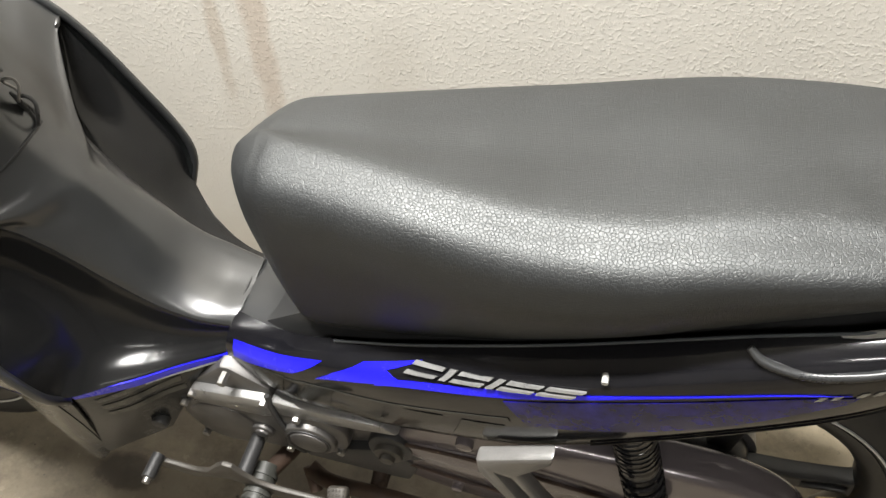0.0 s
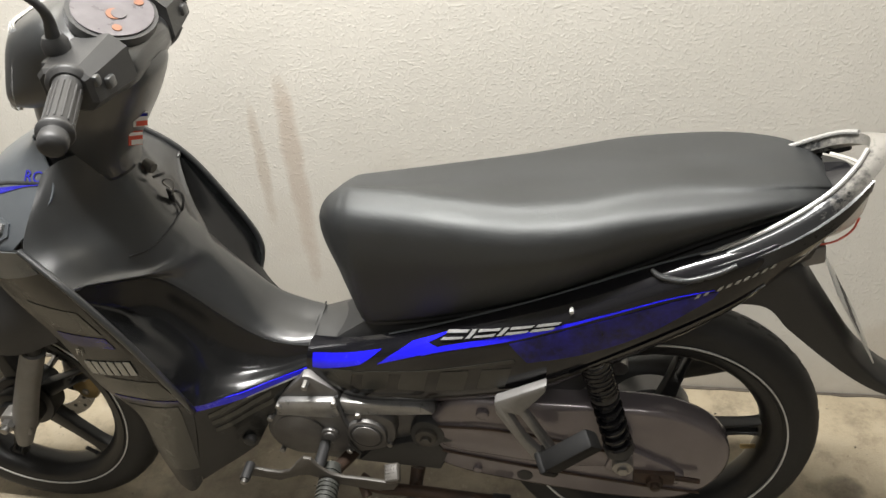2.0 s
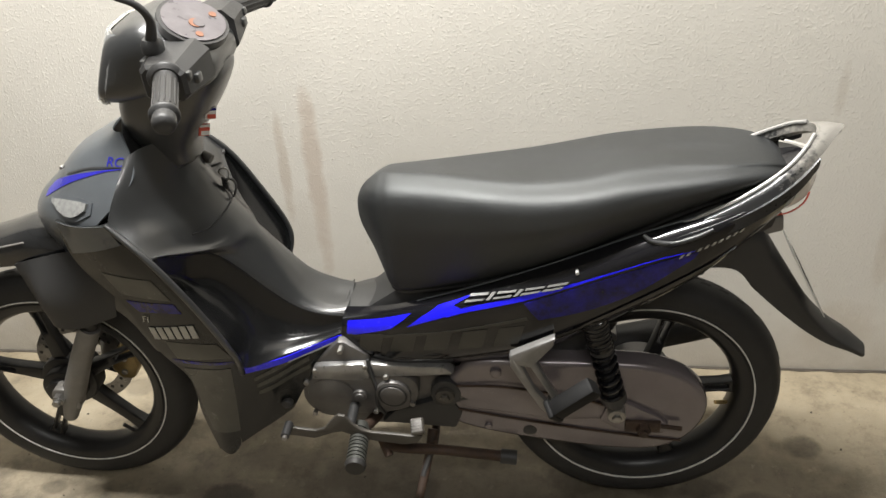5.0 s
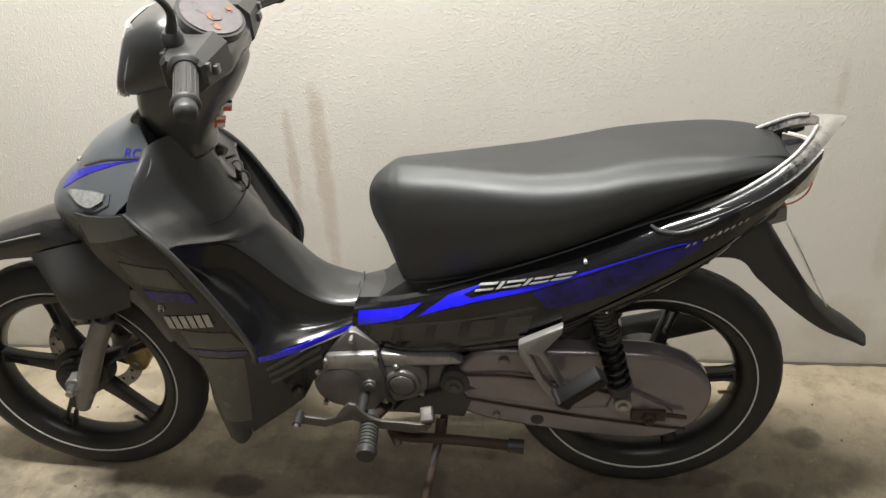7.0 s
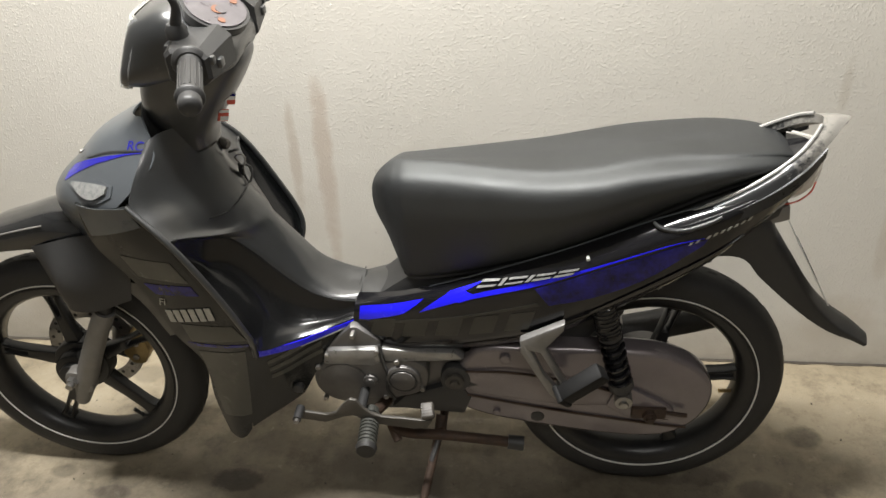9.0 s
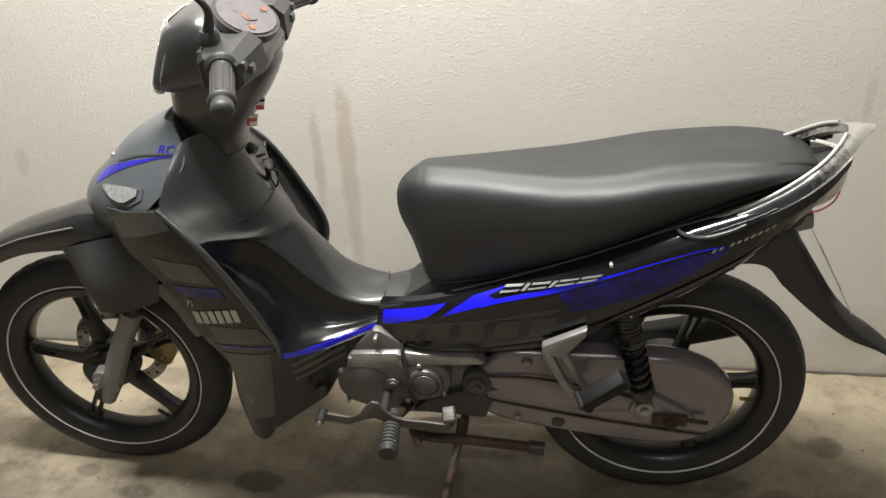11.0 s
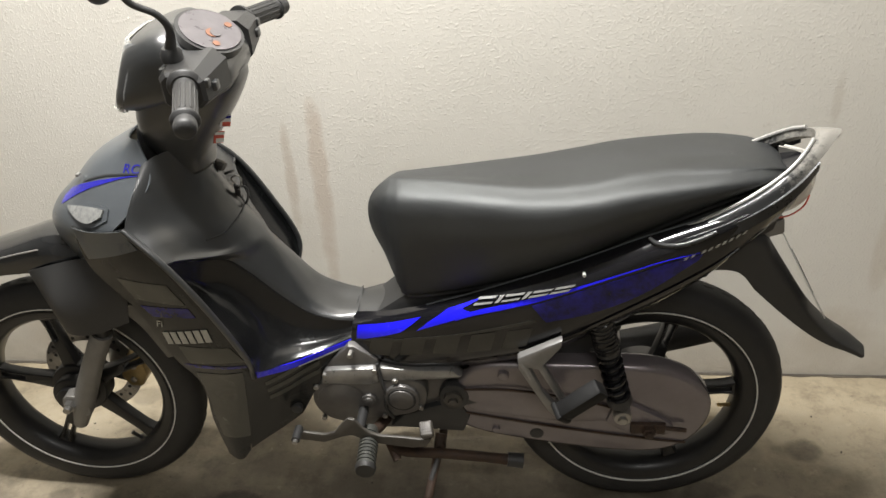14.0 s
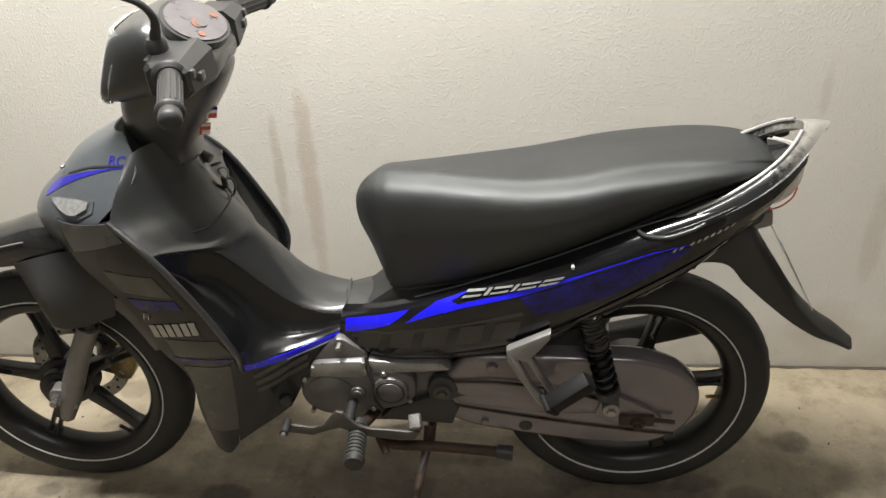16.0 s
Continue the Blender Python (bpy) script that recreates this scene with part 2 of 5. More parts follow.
def rail_material():
    m, t, p = nodes_of("worn_rail_paint")
    vec = coords(t)
    sep = separated(t, "X", "Y")
    rub = maths(t, "MULTIPLY", maths(t, "SUBTRACT", sep[0], 0.150), 9.0)
    patch = maths(t, "ADD", maths(t, "MULTIPLY", maths(t, "SUBTRACT", tex_noise(t, 110.0, 5.0, 0.65, vec), 0.5), 1.5), rub)
    bare = ramp(t, patch, [(0.25, grey(0)), (0.75, grey(1))])
    link(t, mix(t, bare, (0.034, 0.035, 0.036), (0.26, 0.248, 0.222)), p.inputs["Base Color"])
    link(t, mix(t, bare, grey(0.25), grey(0.42)), p.inputs["Roughness"])
    p.inputs["Metallic"].default_value = 0.3
    bump(t, p, bare, 0.3, 0.0006)
    return m


WORN = rail_material()
RAILDARK = surface("dark_cast_metal", (0.020, 0.021, 0.022), (0.040, 0.041, 0.042), (0.24, 0.34), metal=0.2, scale=30, fine=400, dust=0.15, dust_color=(0.09, 0.085, 0.075))
LENSGREY = surface("grey_lens_pattern", (0.13, 0.135, 0.13), (0.27, 0.27, 0.26), (0.12, 0.2), scale=90, fine=300, coat=0.8)
RAILEDGE = surface("bare_rail_edge", (0.28, 0.275, 0.265), (0.42, 0.41, 0.39), (0.25, 0.36), metal=0.25, scale=50, fine=500)
VIOLET = surface("violet_blue_decal", (0.012, 0.011, 0.20), (0.02, 0.018, 0.32), (0.2, 0.3), scale=20, fine=800, coat=0.4)
GUARDPAINT = surface("mudguard_black_paint", (0.010, 0.0105, 0.011), (0.016, 0.0165, 0.017), (0.09, 0.15), scale=12, fine=900, coat=0.5, dust=0.08, spec=0.8)
DULL = surface("dull_grey_steel", (0.042, 0.038, 0.032), (0.080, 0.073, 0.063), (0.42, 0.56), metal=0.15, scale=30, fine=700, dust=0.35, dust_color=(0.08, 0.066, 0.05))
HANGER = surface("dull_cast_hanger", (0.17, 0.167, 0.16), (0.25, 0.245, 0.235), (0.32, 0.44), metal=0.35, scale=30, fine=900, dust=0.15, dust_color=(0.12, 0.10, 0.085))
PEGRUBBER = surface("greyed_peg_rubber", (0.030, 0.031, 0.027), (0.060, 0.061, 0.053), (0.4, 0.55), scale=40, fine=600)
PEGBLACK = surface("black_peg_rubber", (0.004, 0.004, 0.004), (0.008, 0.0078, 0.0075), (0.55, 0.7), scale=30, fine=500, relief=0.0005, spec=0.25)
RUST = surface("rusty_steel", (0.028, 0.019, 0.014), (0.075, 0.044, 0.028), (0.55, 0.8), metal=0.3, scale=45, fine=700, relief=0.0006)
STEEL = surface("zinc_steel", (0.24, 0.235, 0.225), (0.38, 0.37, 0.35), (0.25, 0.4), metal=0.85, scale=60, fine=900, dust=0.3, dust_color=(0.12, 0.10, 0.08))
FORKGREY = surface("fork_grey_paint", (0.17, 0.165, 0.155), (0.23, 0.22, 0.205), (0.42, 0.55), metal=0.2, scale=30, fine=900, dust=0.35, dust_color=(0.17, 0.145, 0.115))
BLUE = surface("blue_decal", (0.010, 0.008, 0.74), (0.015, 0.012, 0.88), (0.2, 0.3), scale=20, fine=800, coat=0.3)
DEEPBLUE = surface("deep_blue_decal", (0.002, 0.002, 0.008), (0.010, 0.008, 0.24), (0.16, 0.24), scale=26, fine=120, coat=0.15, spec=0.35)
OLIVE = surface("olive_grey_decal", (0.050, 0.050, 0.041), (0.068, 0.067, 0.056), (0.2, 0.3), scale=14, fine=700, coat=0.15, spec=0.35)
OLIVEDIM = surface("dim_olive_decal", (0.026, 0.026, 0.022), (0.038, 0.0375, 0.032), (0.16, 0.24), scale=14, fine=700, coat=0.2, spec=0.4)
SILVER = surface("silver_emblem", (0.22, 0.22, 0.215), (0.36, 0.36, 0.35), (0.25, 0.36), metal=0.4, scale=120, fine=900)
WHITE = surface("white_print", (0.55, 0.55, 0.53), (0.7, 0.7, 0.67), (0.35, 0.5), scale=60, fine=700)
PALEPRINT = surface("pale_grey_print", (0.34, 0.33, 0.29), (0.46, 0.45, 0.40), (0.35, 0.5), scale=90, fine=700)
RED = surface("red_print", (0.45, 0.06, 0.03), (0.6, 0.09, 0.05), (0.35, 0.5), scale=60, fine=700)
GRIME = surface("dry_dirt", (0.045, 0.037, 0.028), (0.10, 0.085, 0.065), (0.8, 0.9), scale=40, fine=500, relief=0.0008)
BRASS = surface("brass", (0.36, 0.26, 0.12), (0.55, 0.42, 0.2), (0.25, 0.4), metal=0.9, scale=60, fine=700)
CALIPER = surface("tarnished_gold", (0.20, 0.14, 0.06), (0.36, 0.27, 0.12), (0.35, 0.5), metal=0.5, scale=40, fine=500)
REFLECTOR = surface("lamp_reflector", (0.30, 0.29, 0.26), (0.44, 0.43, 0.39), (0.16, 0.26), metal=0.35, scale=60, fine=300)
ORANGE = surface("orange_dial_print", (0.15, 0.065, 0.036), (0.21, 0.095, 0.055), (0.4, 0.5), scale=60, fine=300)
# pale base carries the lamp's reflection in the dial glass
DIAL = surface("dial_reflection", (0.060, 0.055, 0.060), (0.115, 0.105, 0.112), (0.25, 0.35), scale=26, fine=90, coat=0.3)
CLEAR = glass_material("clear_lens", (0.93, 0.94, 0.93), 0.05, 0.12)
PALELENS = glass_material("pale_lens", (0.86, 0.83, 0.77), 0.12, 0.55)
MIRRORGLASS, _t, _p = nodes_of("mirror_glass")
_p.inputs["Metallic"].default_value, _p.inputs["Roughness"].default_value = 1.0, 0.02
_p.inputs["Base Color"].default_value = (0.9, 0.9, 0.9, 1)
TUBE, _t, _p = nodes_of("lit_tube_cover")
_p.inputs["Emission Color"].default_value, _p.inputs["Emission Strength"].default_value = (1, 0.97, 0.93, 1), 30.0

# ---- mesh tools ----


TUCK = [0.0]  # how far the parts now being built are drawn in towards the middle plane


def part(name, bm, material, parent=None, label="", smooth=40):
    """Links a bmesh as one mesh object; smooth: the angle in degrees past which an edge stays sharp."""
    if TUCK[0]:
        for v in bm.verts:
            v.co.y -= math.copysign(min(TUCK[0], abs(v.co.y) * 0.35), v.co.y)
    bmesh.ops.recalc_face_normals(bm, faces=bm.faces[:])
    me = bpy.data.meshes.new(name)
    if smooth:
        lim = radians(smooth)
        for f in bm.faces:
            f.smooth = True
        for e in bm.edges:
            if len(e.link_faces) == 2 and e.calc_face_angle(0) > lim:
                e.smooth = False
    bm.to_mesh(me)
    bm.free()
    me.materials.append(material)
    ob = new(name, me)
    ob.parent = parent
    if label:
        tagged(ob, label)
    return ob


def spline(pts, n):
    """n points along a Catmull-Rom curve through pts."""
    p = np.array(pts, float)
    if len(p) == 2:
        s = np.linspace(0, 1, n)[:, None]
        return p[0] * (1 - s) + p[1] * s
    q = np.vstack([2 * p[0] - p[1], p, 2 * p[-1] - p[-2]])
    out = []
    for s in np.linspace(0, len(p) - 1, n):
        i = min(int(s), len(p) - 2)
        f = s - i
        a, b, c, d = q[i:i + 4]
        out.append(0.5 * (2 * b + (c - a) * f + (2 * a - 5 * b + 4 * c - d) * f * f + (3 * b - a - 3 * c + d) * f ** 3))
    return np.array(out)


def net(rows, nu, nv):
    """A smooth grid (nv, nu, 3) through rows of control points."""
    across = np.array([spline(r, nu) for r in rows])
    return np.stack([spline(across[:, j], nv) for j in range(nu)], axis=1)


def flip(rows):
    return [[(x, -y, z) for x, y, z in r] for r in rows]


def normals_of(g, outward):
    du = np.gradient(g, axis=1)
    dv = np.gradient(g, axis=0)
    n = np.cross(du, dv)
    n /= np.linalg.norm(n, axis=2, keepdims=True) + 1e-12
    if (n * np.array(outward)).sum() < 0:
        n = -n
    return n


def shell(g, outward, thick):
    """A thin solid sheet on the grid g, its inner face thick metres behind it."""
    bm = bmesh.new()
    n = normals_of(g, outward)
    h, w = g.shape[:2]
    a = [[bm.verts.new(g[i, j]) for j in range(w)] for i in range(h)]
    b = [[bm.verts.new(g[i, j] - n[i, j] * thick) for j in range(w)] for i in range(h)]
    for i in range(h - 1):
        for j in range(w - 1):
            bm.faces.new((a[i][j], a[i][j + 1], a[i + 1][j + 1], a[i + 1][j]))
            bm.faces.new((b[i][j], b[i + 1][j], b[i + 1][j + 1], b[i][j + 1]))
    for i in range(h - 1):
        for j in (0, w - 1):
            bm.faces.new((a[i][j], a[i + 1][j], b[i + 1][j], b[i][j]))
    for j in range(w - 1):
        for i in (0, h - 1):
            bm.faces.new((a[i][j], a[i][j + 1], b[i][j + 1], b[i][j]))
    return bm


class Skin:
    """A dense sheet on which prints and badges are laid, addressed by two world axes (x and z by default)."""

    def __init__(self, rows, outward, axes=(0, 2)):
        self.g = net(rows, 160, 120)
        self.n = normals_of(self.g, outward)
        self.axes = axes
        self.flat = self.g.reshape(-1, 3)
        self.nflat = self.n.reshape(-1, 3)
        self.outward = outward

    def at(self, a, b, lift=0.0):
        d = (self.flat[:, self.axes[0]] - a) ** 2 + (self.flat[:, self.axes[1]] - b) ** 2
        k = np.argsort(d)[:4]
        w = 1.0 / (d[k] + 1e-8)
        w /= w.sum()
        near = (self.flat[k] * w[:, None]).sum(0)
        n = (self.nflat[k] * w[:, None]).sum(0)
        n /= np.linalg.norm(n)
        p = np.array(near)
        other = 3 - self.axes[0] - self.axes[1]
        # slide within the tangent plane to the exact address
        da, db = a - near[self.axes[0]], b - near[self.axes[1]]
        p[self.axes[0]], p[self.axes[1]] = a, b
        if abs(n[other]) > 0.15:
            p[other] = near[other] - (n[self.axes[0]] * da + n[self.axes[1]] * db) / n[other]
        return p + n * lift

    def quad(self, c, nu=12, nv=4, lift=0.001, thick=0.0006):
        """A print that fills the four corners c, given in the skin's two axes."""
        c = np.array(c, float)
        g = np.zeros((nv, nu, 3))
        for i, v in enumerate(np.linspace(0, 1, nv)):
            for j, u in enumerate(np.linspace(0, 1, nu)):
                a, b = (c[0] * (1 - u) + c[1] * u) * (1 - v) + (c[3] * (1 - u) + c[2] * u) * v
                g[i, j] = self.at(a, b, lift)
        return shell(g, self.outward, thick)

    def band(self, top, bottom, nu=40, nv=4, lift=0.001, thick=0.0006):
        """A print between two curves."""
        a, b = spline(top, nu), spline(bottom, nu)
        g = np.zeros((nv, nu, 3))
        for i, v in enumerate(np.linspace(0, 1, nv)):
            for j in range(nu):
                p = a[j] * (1 - v) + b[j] * v
                g[i, j] = self.at(p[0], p[1], lift)
        return shell(g, self.outward, thick)


def loft(sections, cap=True):
    """A skin over closed loops with equal counts of points."""
    bm = bmesh.new()
    rings = [[bm.verts.new(p) for p in s] for s in sections]
    n = len(rings[0])
    for r, q in zip(rings, rings[1:]):
        for j in range(n):
            bm.faces.new((r[j], r[(j + 1) % n], q[(j + 1) % n], q[j]))
    if cap:
        bm.faces.new(rings[0][::-1])
        bm.faces.new(rings[-1])
    return bm


def frames_along(p):
    t = np.gradient(p, axis=0)
    t /= np.linalg.norm(t, axis=1, keepdims=True)
    up = np.array((0, 0, 1.0)) if abs(t[0][2]) < 0.9 else np.array((1.0, 0, 0))
    a = np.cross(t[0], up)
    a /= np.linalg.norm(a)
    out = []
    for d in t:
        a = a - d * a.dot(d)
        a /= np.linalg.norm(a)
        out.append((a, np.cross(d, a)))
    return out


def tube(path, radius, seg=14, steps=24, flat=1.0):
    """A rod along a smooth path; radius: a number or one for each control point."""
    p = spline(path, steps)
    r = [radius] * steps if isinstance(radius, (int, float)) else spline([(x,) for x in radius], steps)[:, 0]
    rings = []
    for q, (a, b), k in zip(p, frames_along(p), r):
        rings.append([q + k * (a * math.cos(w) + flat * b * math.sin(w)) for w in np.linspace(0, 2 * math.pi, seg, endpoint=False)])
    return loft(rings)


def lathe(profile, seg=64, center=(0, 0, 0), closed=True):
    """A ring or disc round the y axis: profile of (radius, y); closed joins its last point to its first."""
    bm = bmesh.new()
    cx, cy, cz = center
    rows = []
    for w in np.linspace(0, 2 * math.pi, seg, endpoint=False):
        rows.append([bm.verts.new((cx + r * math.cos(w), cy + y, cz + r * math.sin(w))) for r, y in profile])
    m = len(profile)
    for a, b in zip(rows, rows[1:] + rows[:1]):
        for j in range(m if closed else m - 1):
            bm.faces.new((a[j], a[(j + 1) % m], b[(j + 1) % m], b[j]))
    return bm


def disc(radius, y0, y1, center, seg=40, bevel=0.003):
    """A solid round boss round the y axis from y0 to y1, with rounded rims."""
    r = radius
    bm = bmesh.new()
    prof = [(r - bevel, y0), (r - bevel * 0.3, y0 + math.copysign(bevel * 0.3, y1 - y0)), (r, y0 + math.copysign(bevel, y1 - y0)), (r, y1)]
    rings = []
    for rr, y in prof:
        rings.append([(center[0] + rr * math.cos(w), y, center[1] + rr * math.sin(w)) for w in np.linspace(0, 2 * math.pi, seg, endpoint=False)])
    bm.free()
    return loft(rings)


def plate(outline, y0, y1, bevel=0.003, holes=(), seg=2):
    """A plate in the xz plane from y0 to y1 with rounded rims, and windows cut through it."""
    bm = bmesh.new()
    front = [bm.verts.new((x, y0, z)) for x, z in outline]
    back = [bm.verts.new((x, y1, z)) for x, z in outline]
    n = len(outline)
    for j in range(n):
        bm.faces.new((front[j], front[(j + 1) % n], back[(j + 1) % n], back[j]))
    if not holes:
        bm.faces.new(front[::-1])
        bm.faces.new(back)
    else:
        for side, y in ((front, y0), (back, y1)):
            loops = [side]
            edges = []
            for h in holes:
                loops.append([bm.verts.new((x, y, z)) for x, z in h])
            for lp in loops:
                for j in range(len(lp)):
                    e = bm.edges.get((lp[j], lp[(j + 1) % len(lp)])) or bm.edges.new((lp[j], lp[(j + 1) % len(lp)]))
                    edges.append(e)
            bmesh.ops.triangle_fill(bm, edges=edges, use_beauty=True, use_dissolve=True)
        bm.verts.ensure_lookup_table()
        for h in holes:
            k = len(h)
            find = lambda x, y, z: min(bm.verts, key=lambda v: (v.co - Vector((x, y, z))).length)
            a = [find(x, y0, z) for x, z in h]
            b = [find(x, y1, z) for x, z in h]
            for j in range(k):
                bm.faces.new((a[j], a[(j + 1) % k], b[(j + 1) % k], b[j]))
    bmesh.ops.recalc_face_normals(bm, faces=bm.faces[:])
    if bevel:
        sharp = [e for e in bm.edges if len(e.link_faces) == 2 and e.calc_face_angle(0) > 0.9]
        bmesh.ops.bevel(bm, geom=sharp, offset=bevel, segments=seg, affect="EDGES", profile=0.5)
    return bm


def curved(points, n=40):
    """A closed smooth outline through points."""
    p = list(points)
    s = spline([p[-1], *p, p[0], p[1]], (len(p) + 2) * 8 + 1)
    return [tuple(q) for q in s[8:-8]][:-1][::max(1, len(p) * 8 // n)]


def box(x0, x1, y0, y1, z0, z1, bevel=0.0, seg=2):
    bm = bmesh.new()
    bmesh.ops.create_cube(bm, size=1.0)
    for v in bm.verts:
        v.co = ((x0 + x1) / 2 + v.co.x * (x1 - x0), (y0 + y1) / 2 + v.co.y * (y1 - y0), (z0 + z1) / 2 + v.co.z * (z1 - z0))
    if bevel:
        bmesh.ops.bevel(bm, geom=bm.edges[:], offset=bevel, segments=seg, affect="EDGES", profile=0.5)
    return bm


def turned(bm, m):
    bmesh.ops.transform(bm, matrix=m, verts=bm.verts[:])
    return bm


def joined(*parts):
    out = bmesh.new()
    for b in parts:
        me = bpy.data.meshes.new("tmp")
        b.to_mesh(me)
        b.free()
        out.from_mesh(me)
        bpy.data.meshes.remove(me)
    return out


def mirrored(bm):
    for v in bm.verts:
        v.co.y = -v.co.y
    bmesh.ops.reverse_faces(bm, faces=bm.faces[:])
    return bm


def lettering(words, height, slant=0.0):
    """Flat letters of the built-in font as points (x along, y up) and faces."""
    c = bpy.data.curves.new("letters", "FONT")
    c.body, c.size, c.shear, c.resolution_u = words, height, slant, 3
    ob = new("letters", c)
    bpy.context.view_layer.update()
    me = bpy.data.meshes.new_from_object(ob.evaluated_get(bpy.context.evaluated_depsgraph_get()))
    pts = [tuple(v.co) for v in me.vertices]
    faces = [tuple(p.vertices) for p in me.polygons]
    bpy.data.objects.remove(ob)
    bpy.data.curves.remove(c)
    bpy.data.meshes.remove(me)
    return pts, faces


def letters_on(skin, words, origin, along, up, height, lift=0.0025):
    """Letters laid on a skin from origin, in its two axes."""
    pts, faces = lettering(words, height, 0.25)
    bm = bmesh.new()
    vs = [bm.verts.new(skin.at(origin[0] + x * along[0] + y * up[0], origin[1] + x * along[1] + y * up[1], lift)) for x, y, _ in pts]
    for f in faces:
        bm.faces.new([vs[i] for i in f])
    return bm


# ---- the room ----
wall_north = tagged(part("wall_north", box(ROOM_X0 - 0.15, ROOM_X1 + 0.15, WALL_Y, WALL_Y + 0.2, -0.1, ROOM_Z + 0.1), PLASTER, smooth=0), "rough off-white plastered wall with brown drip stains", "wall", kind="structure")
floor = tagged(part("floor", box(ROOM_X0 - 0.15, ROOM_X1 + 0.15, ROOM_Y0 - 0.15, WALL_Y - 0.001, -0.15, 0.0), CONCRETE, smooth=0), "worn brown-grey concrete floor with dark oil spots, shade painted under the bike", "floor", kind="structure")
# unseen walls and ceiling, added to close the room and bounce its light
for nm, dims in (("wall_south", (ROOM_X0 - 0.15, ROOM_X1 + 0.15, ROOM_Y0 - 0.15, ROOM_Y0, 0.0, ROOM_Z)), ("wall_west", (ROOM_X0 - 0.15, ROOM_X0, ROOM_Y0, WALL_Y - 0.002, 0.0, ROOM_Z)), ("wall_east", (ROOM_X1, ROOM_X1 + 0.15, ROOM_Y0, WALL_Y - 0.002, 0.0, ROOM_Z))):
    tagged(part(nm, box(*dims), BAREWALL, smooth=0), "unseen plain grey wall added to close the room", "wall", kind="structure")
tagged(part("ceiling", box(ROOM_X0 - 0.15, ROOM_X1 + 0.15, ROOM_Y0 - 0.15, WALL_Y - 0.002, ROOM_Z + 0.002, ROOM_Z + 0.15), CEILING, smooth=0), "unseen plain pale ceiling added to bounce light", "ceiling", kind="structure")
for x, y, length, width, watts in LAMPS:
    fixture = tagged(part("ceiling_light", box(x - length / 2 - 0.03, x + length / 2 + 0.03, y - 0.06, y + 0.06, ROOM_Z - 0.05, ROOM_Z + 0.001, 0.006), WHITE), "unseen white batten tube light on the ceiling", "ceiling light", "ceiling lights")
    part("tube", tube([(x - length / 2, y, ROOM_Z - 0.07), (x + length / 2, y, ROOM_Z - 0.07)], 0.014, 12, 4), TUBE, fixture, "lit white tube")

joint = bmesh.new()
random.seed(4)
xs = np.linspace(ROOM_X0, ROOM_X1, 220)
edge = [(x, WALL_Y - 0.0015, WALL_Y - 0.005 - 0.006 * abs(noise.noise((x * 9.0, 0, 0))) - 0.004 * random.random()) for x in xs]
low_v = [[joint.verts.new((x, y, z)) for y, z in ((b, 0.0005), (a, 0.0005), (a, 0.004), (b, 0.0022))] for x, a, b in edge]
for p, q in zip(low_v, low_v[1:]):
    for k in range(4):
        joint.faces.new((p[k], p[(k + 1) % 4], q[(k + 1) % 4], q[k]))
tagged(part("trim", joint, GRIME, smooth=0), "dark ragged dirt joint between wall and floor", "trim", kind="structure")
grit = bmesh.new()
for k in range(150):
    gx, gy, gr = random.uniform(-1.9, 0.9), random.uniform(-0.35, 0.38), random.choice((0.0012, 0.0016, 0.002, 0.0032))
    m = Matrix.Translation((gx, gy, gr * 0.35)) @ Euler((random.random() * 3, random.random() * 3, random.random() * 3)).to_matrix().to_4x4() @ Matrix.Diagonal((1.0, random.uniform(0.5, 1.4), random.uniform(0.4, 0.8), 1))
    bmesh.ops.create_icosphere(grit, subdivisions=1, radius=gr, matrix=m)
tagged(part("floor_grit", grit, GRIME, smooth=0), "scattered crumbs of grit on the concrete", "grit", kind="stuff")

# ---- the motorbike ----
LEAN = 5.0  # degrees the body parts lean, chosen to fit the camera's view
bike = tagged(new("motorbike"), "black and graphite underbone motorbike leaning on its side stand", "motorbike")
bike.matrix_world = pose(0, 0, 0, LEAN)

# wheels ------------------------------------------------------------------
REAR = (0.0146, -0.010, 0.2778)  # wheel centres in the room, placed to fit the camera's view
FRONT = (-1.203, -0.0245, 0.2787)
MID = (0.0, 0.0)


def tyre_profile(outer, width):
    w = width / 2
    return [(0.204, -0.030), (0.213, -0.034), (0.226, -w * 0.97), (outer - 0.032, -w), (outer - 0.014, -w * 0.82), (outer - 0.004, -w * 0.45), (outer, 0.0),
            (outer - 0.004, w * 0.45), (outer - 0.014, w * 0.82), (outer - 0.032, w), (0.226, w * 0.97), (0.213, 0.034), (0.204, 0.030)]


def tread(outer, width, center):
    """Raised rubber blocks slanting across the tread, and a band round each shoulder."""
    bm = bmesh.new()
    n = 44
    for k in range(n):
        for side in (-1, 1):
            w0 = 2 * math.pi * (k + (0.25 if side > 0 else 0)) / n
            vs = []
            for dw, y, dr in ((0.0, 0.10, 0.0), (0.075, 0.10, 0.0), (0.11, 0.70, -0.0108), (0.035, 0.70, -0.0108)):
                for lift in (-0.004, 0.0002):
                    r = outer + dr + lift
                    vs.append(bm.verts.new((center[0] + r * math.cos(w0 + dw), side * y * width / 2, center[1] + r * math.sin(w0 + dw))))
            lo, hi = vs[0::2], vs[1::2]
            bm.faces.new(hi)
            for j in range(4):
                bm.faces.new((lo[j], lo[(j + 1) % 4], hi[(j + 1) % 4], hi[j]))
    return bm


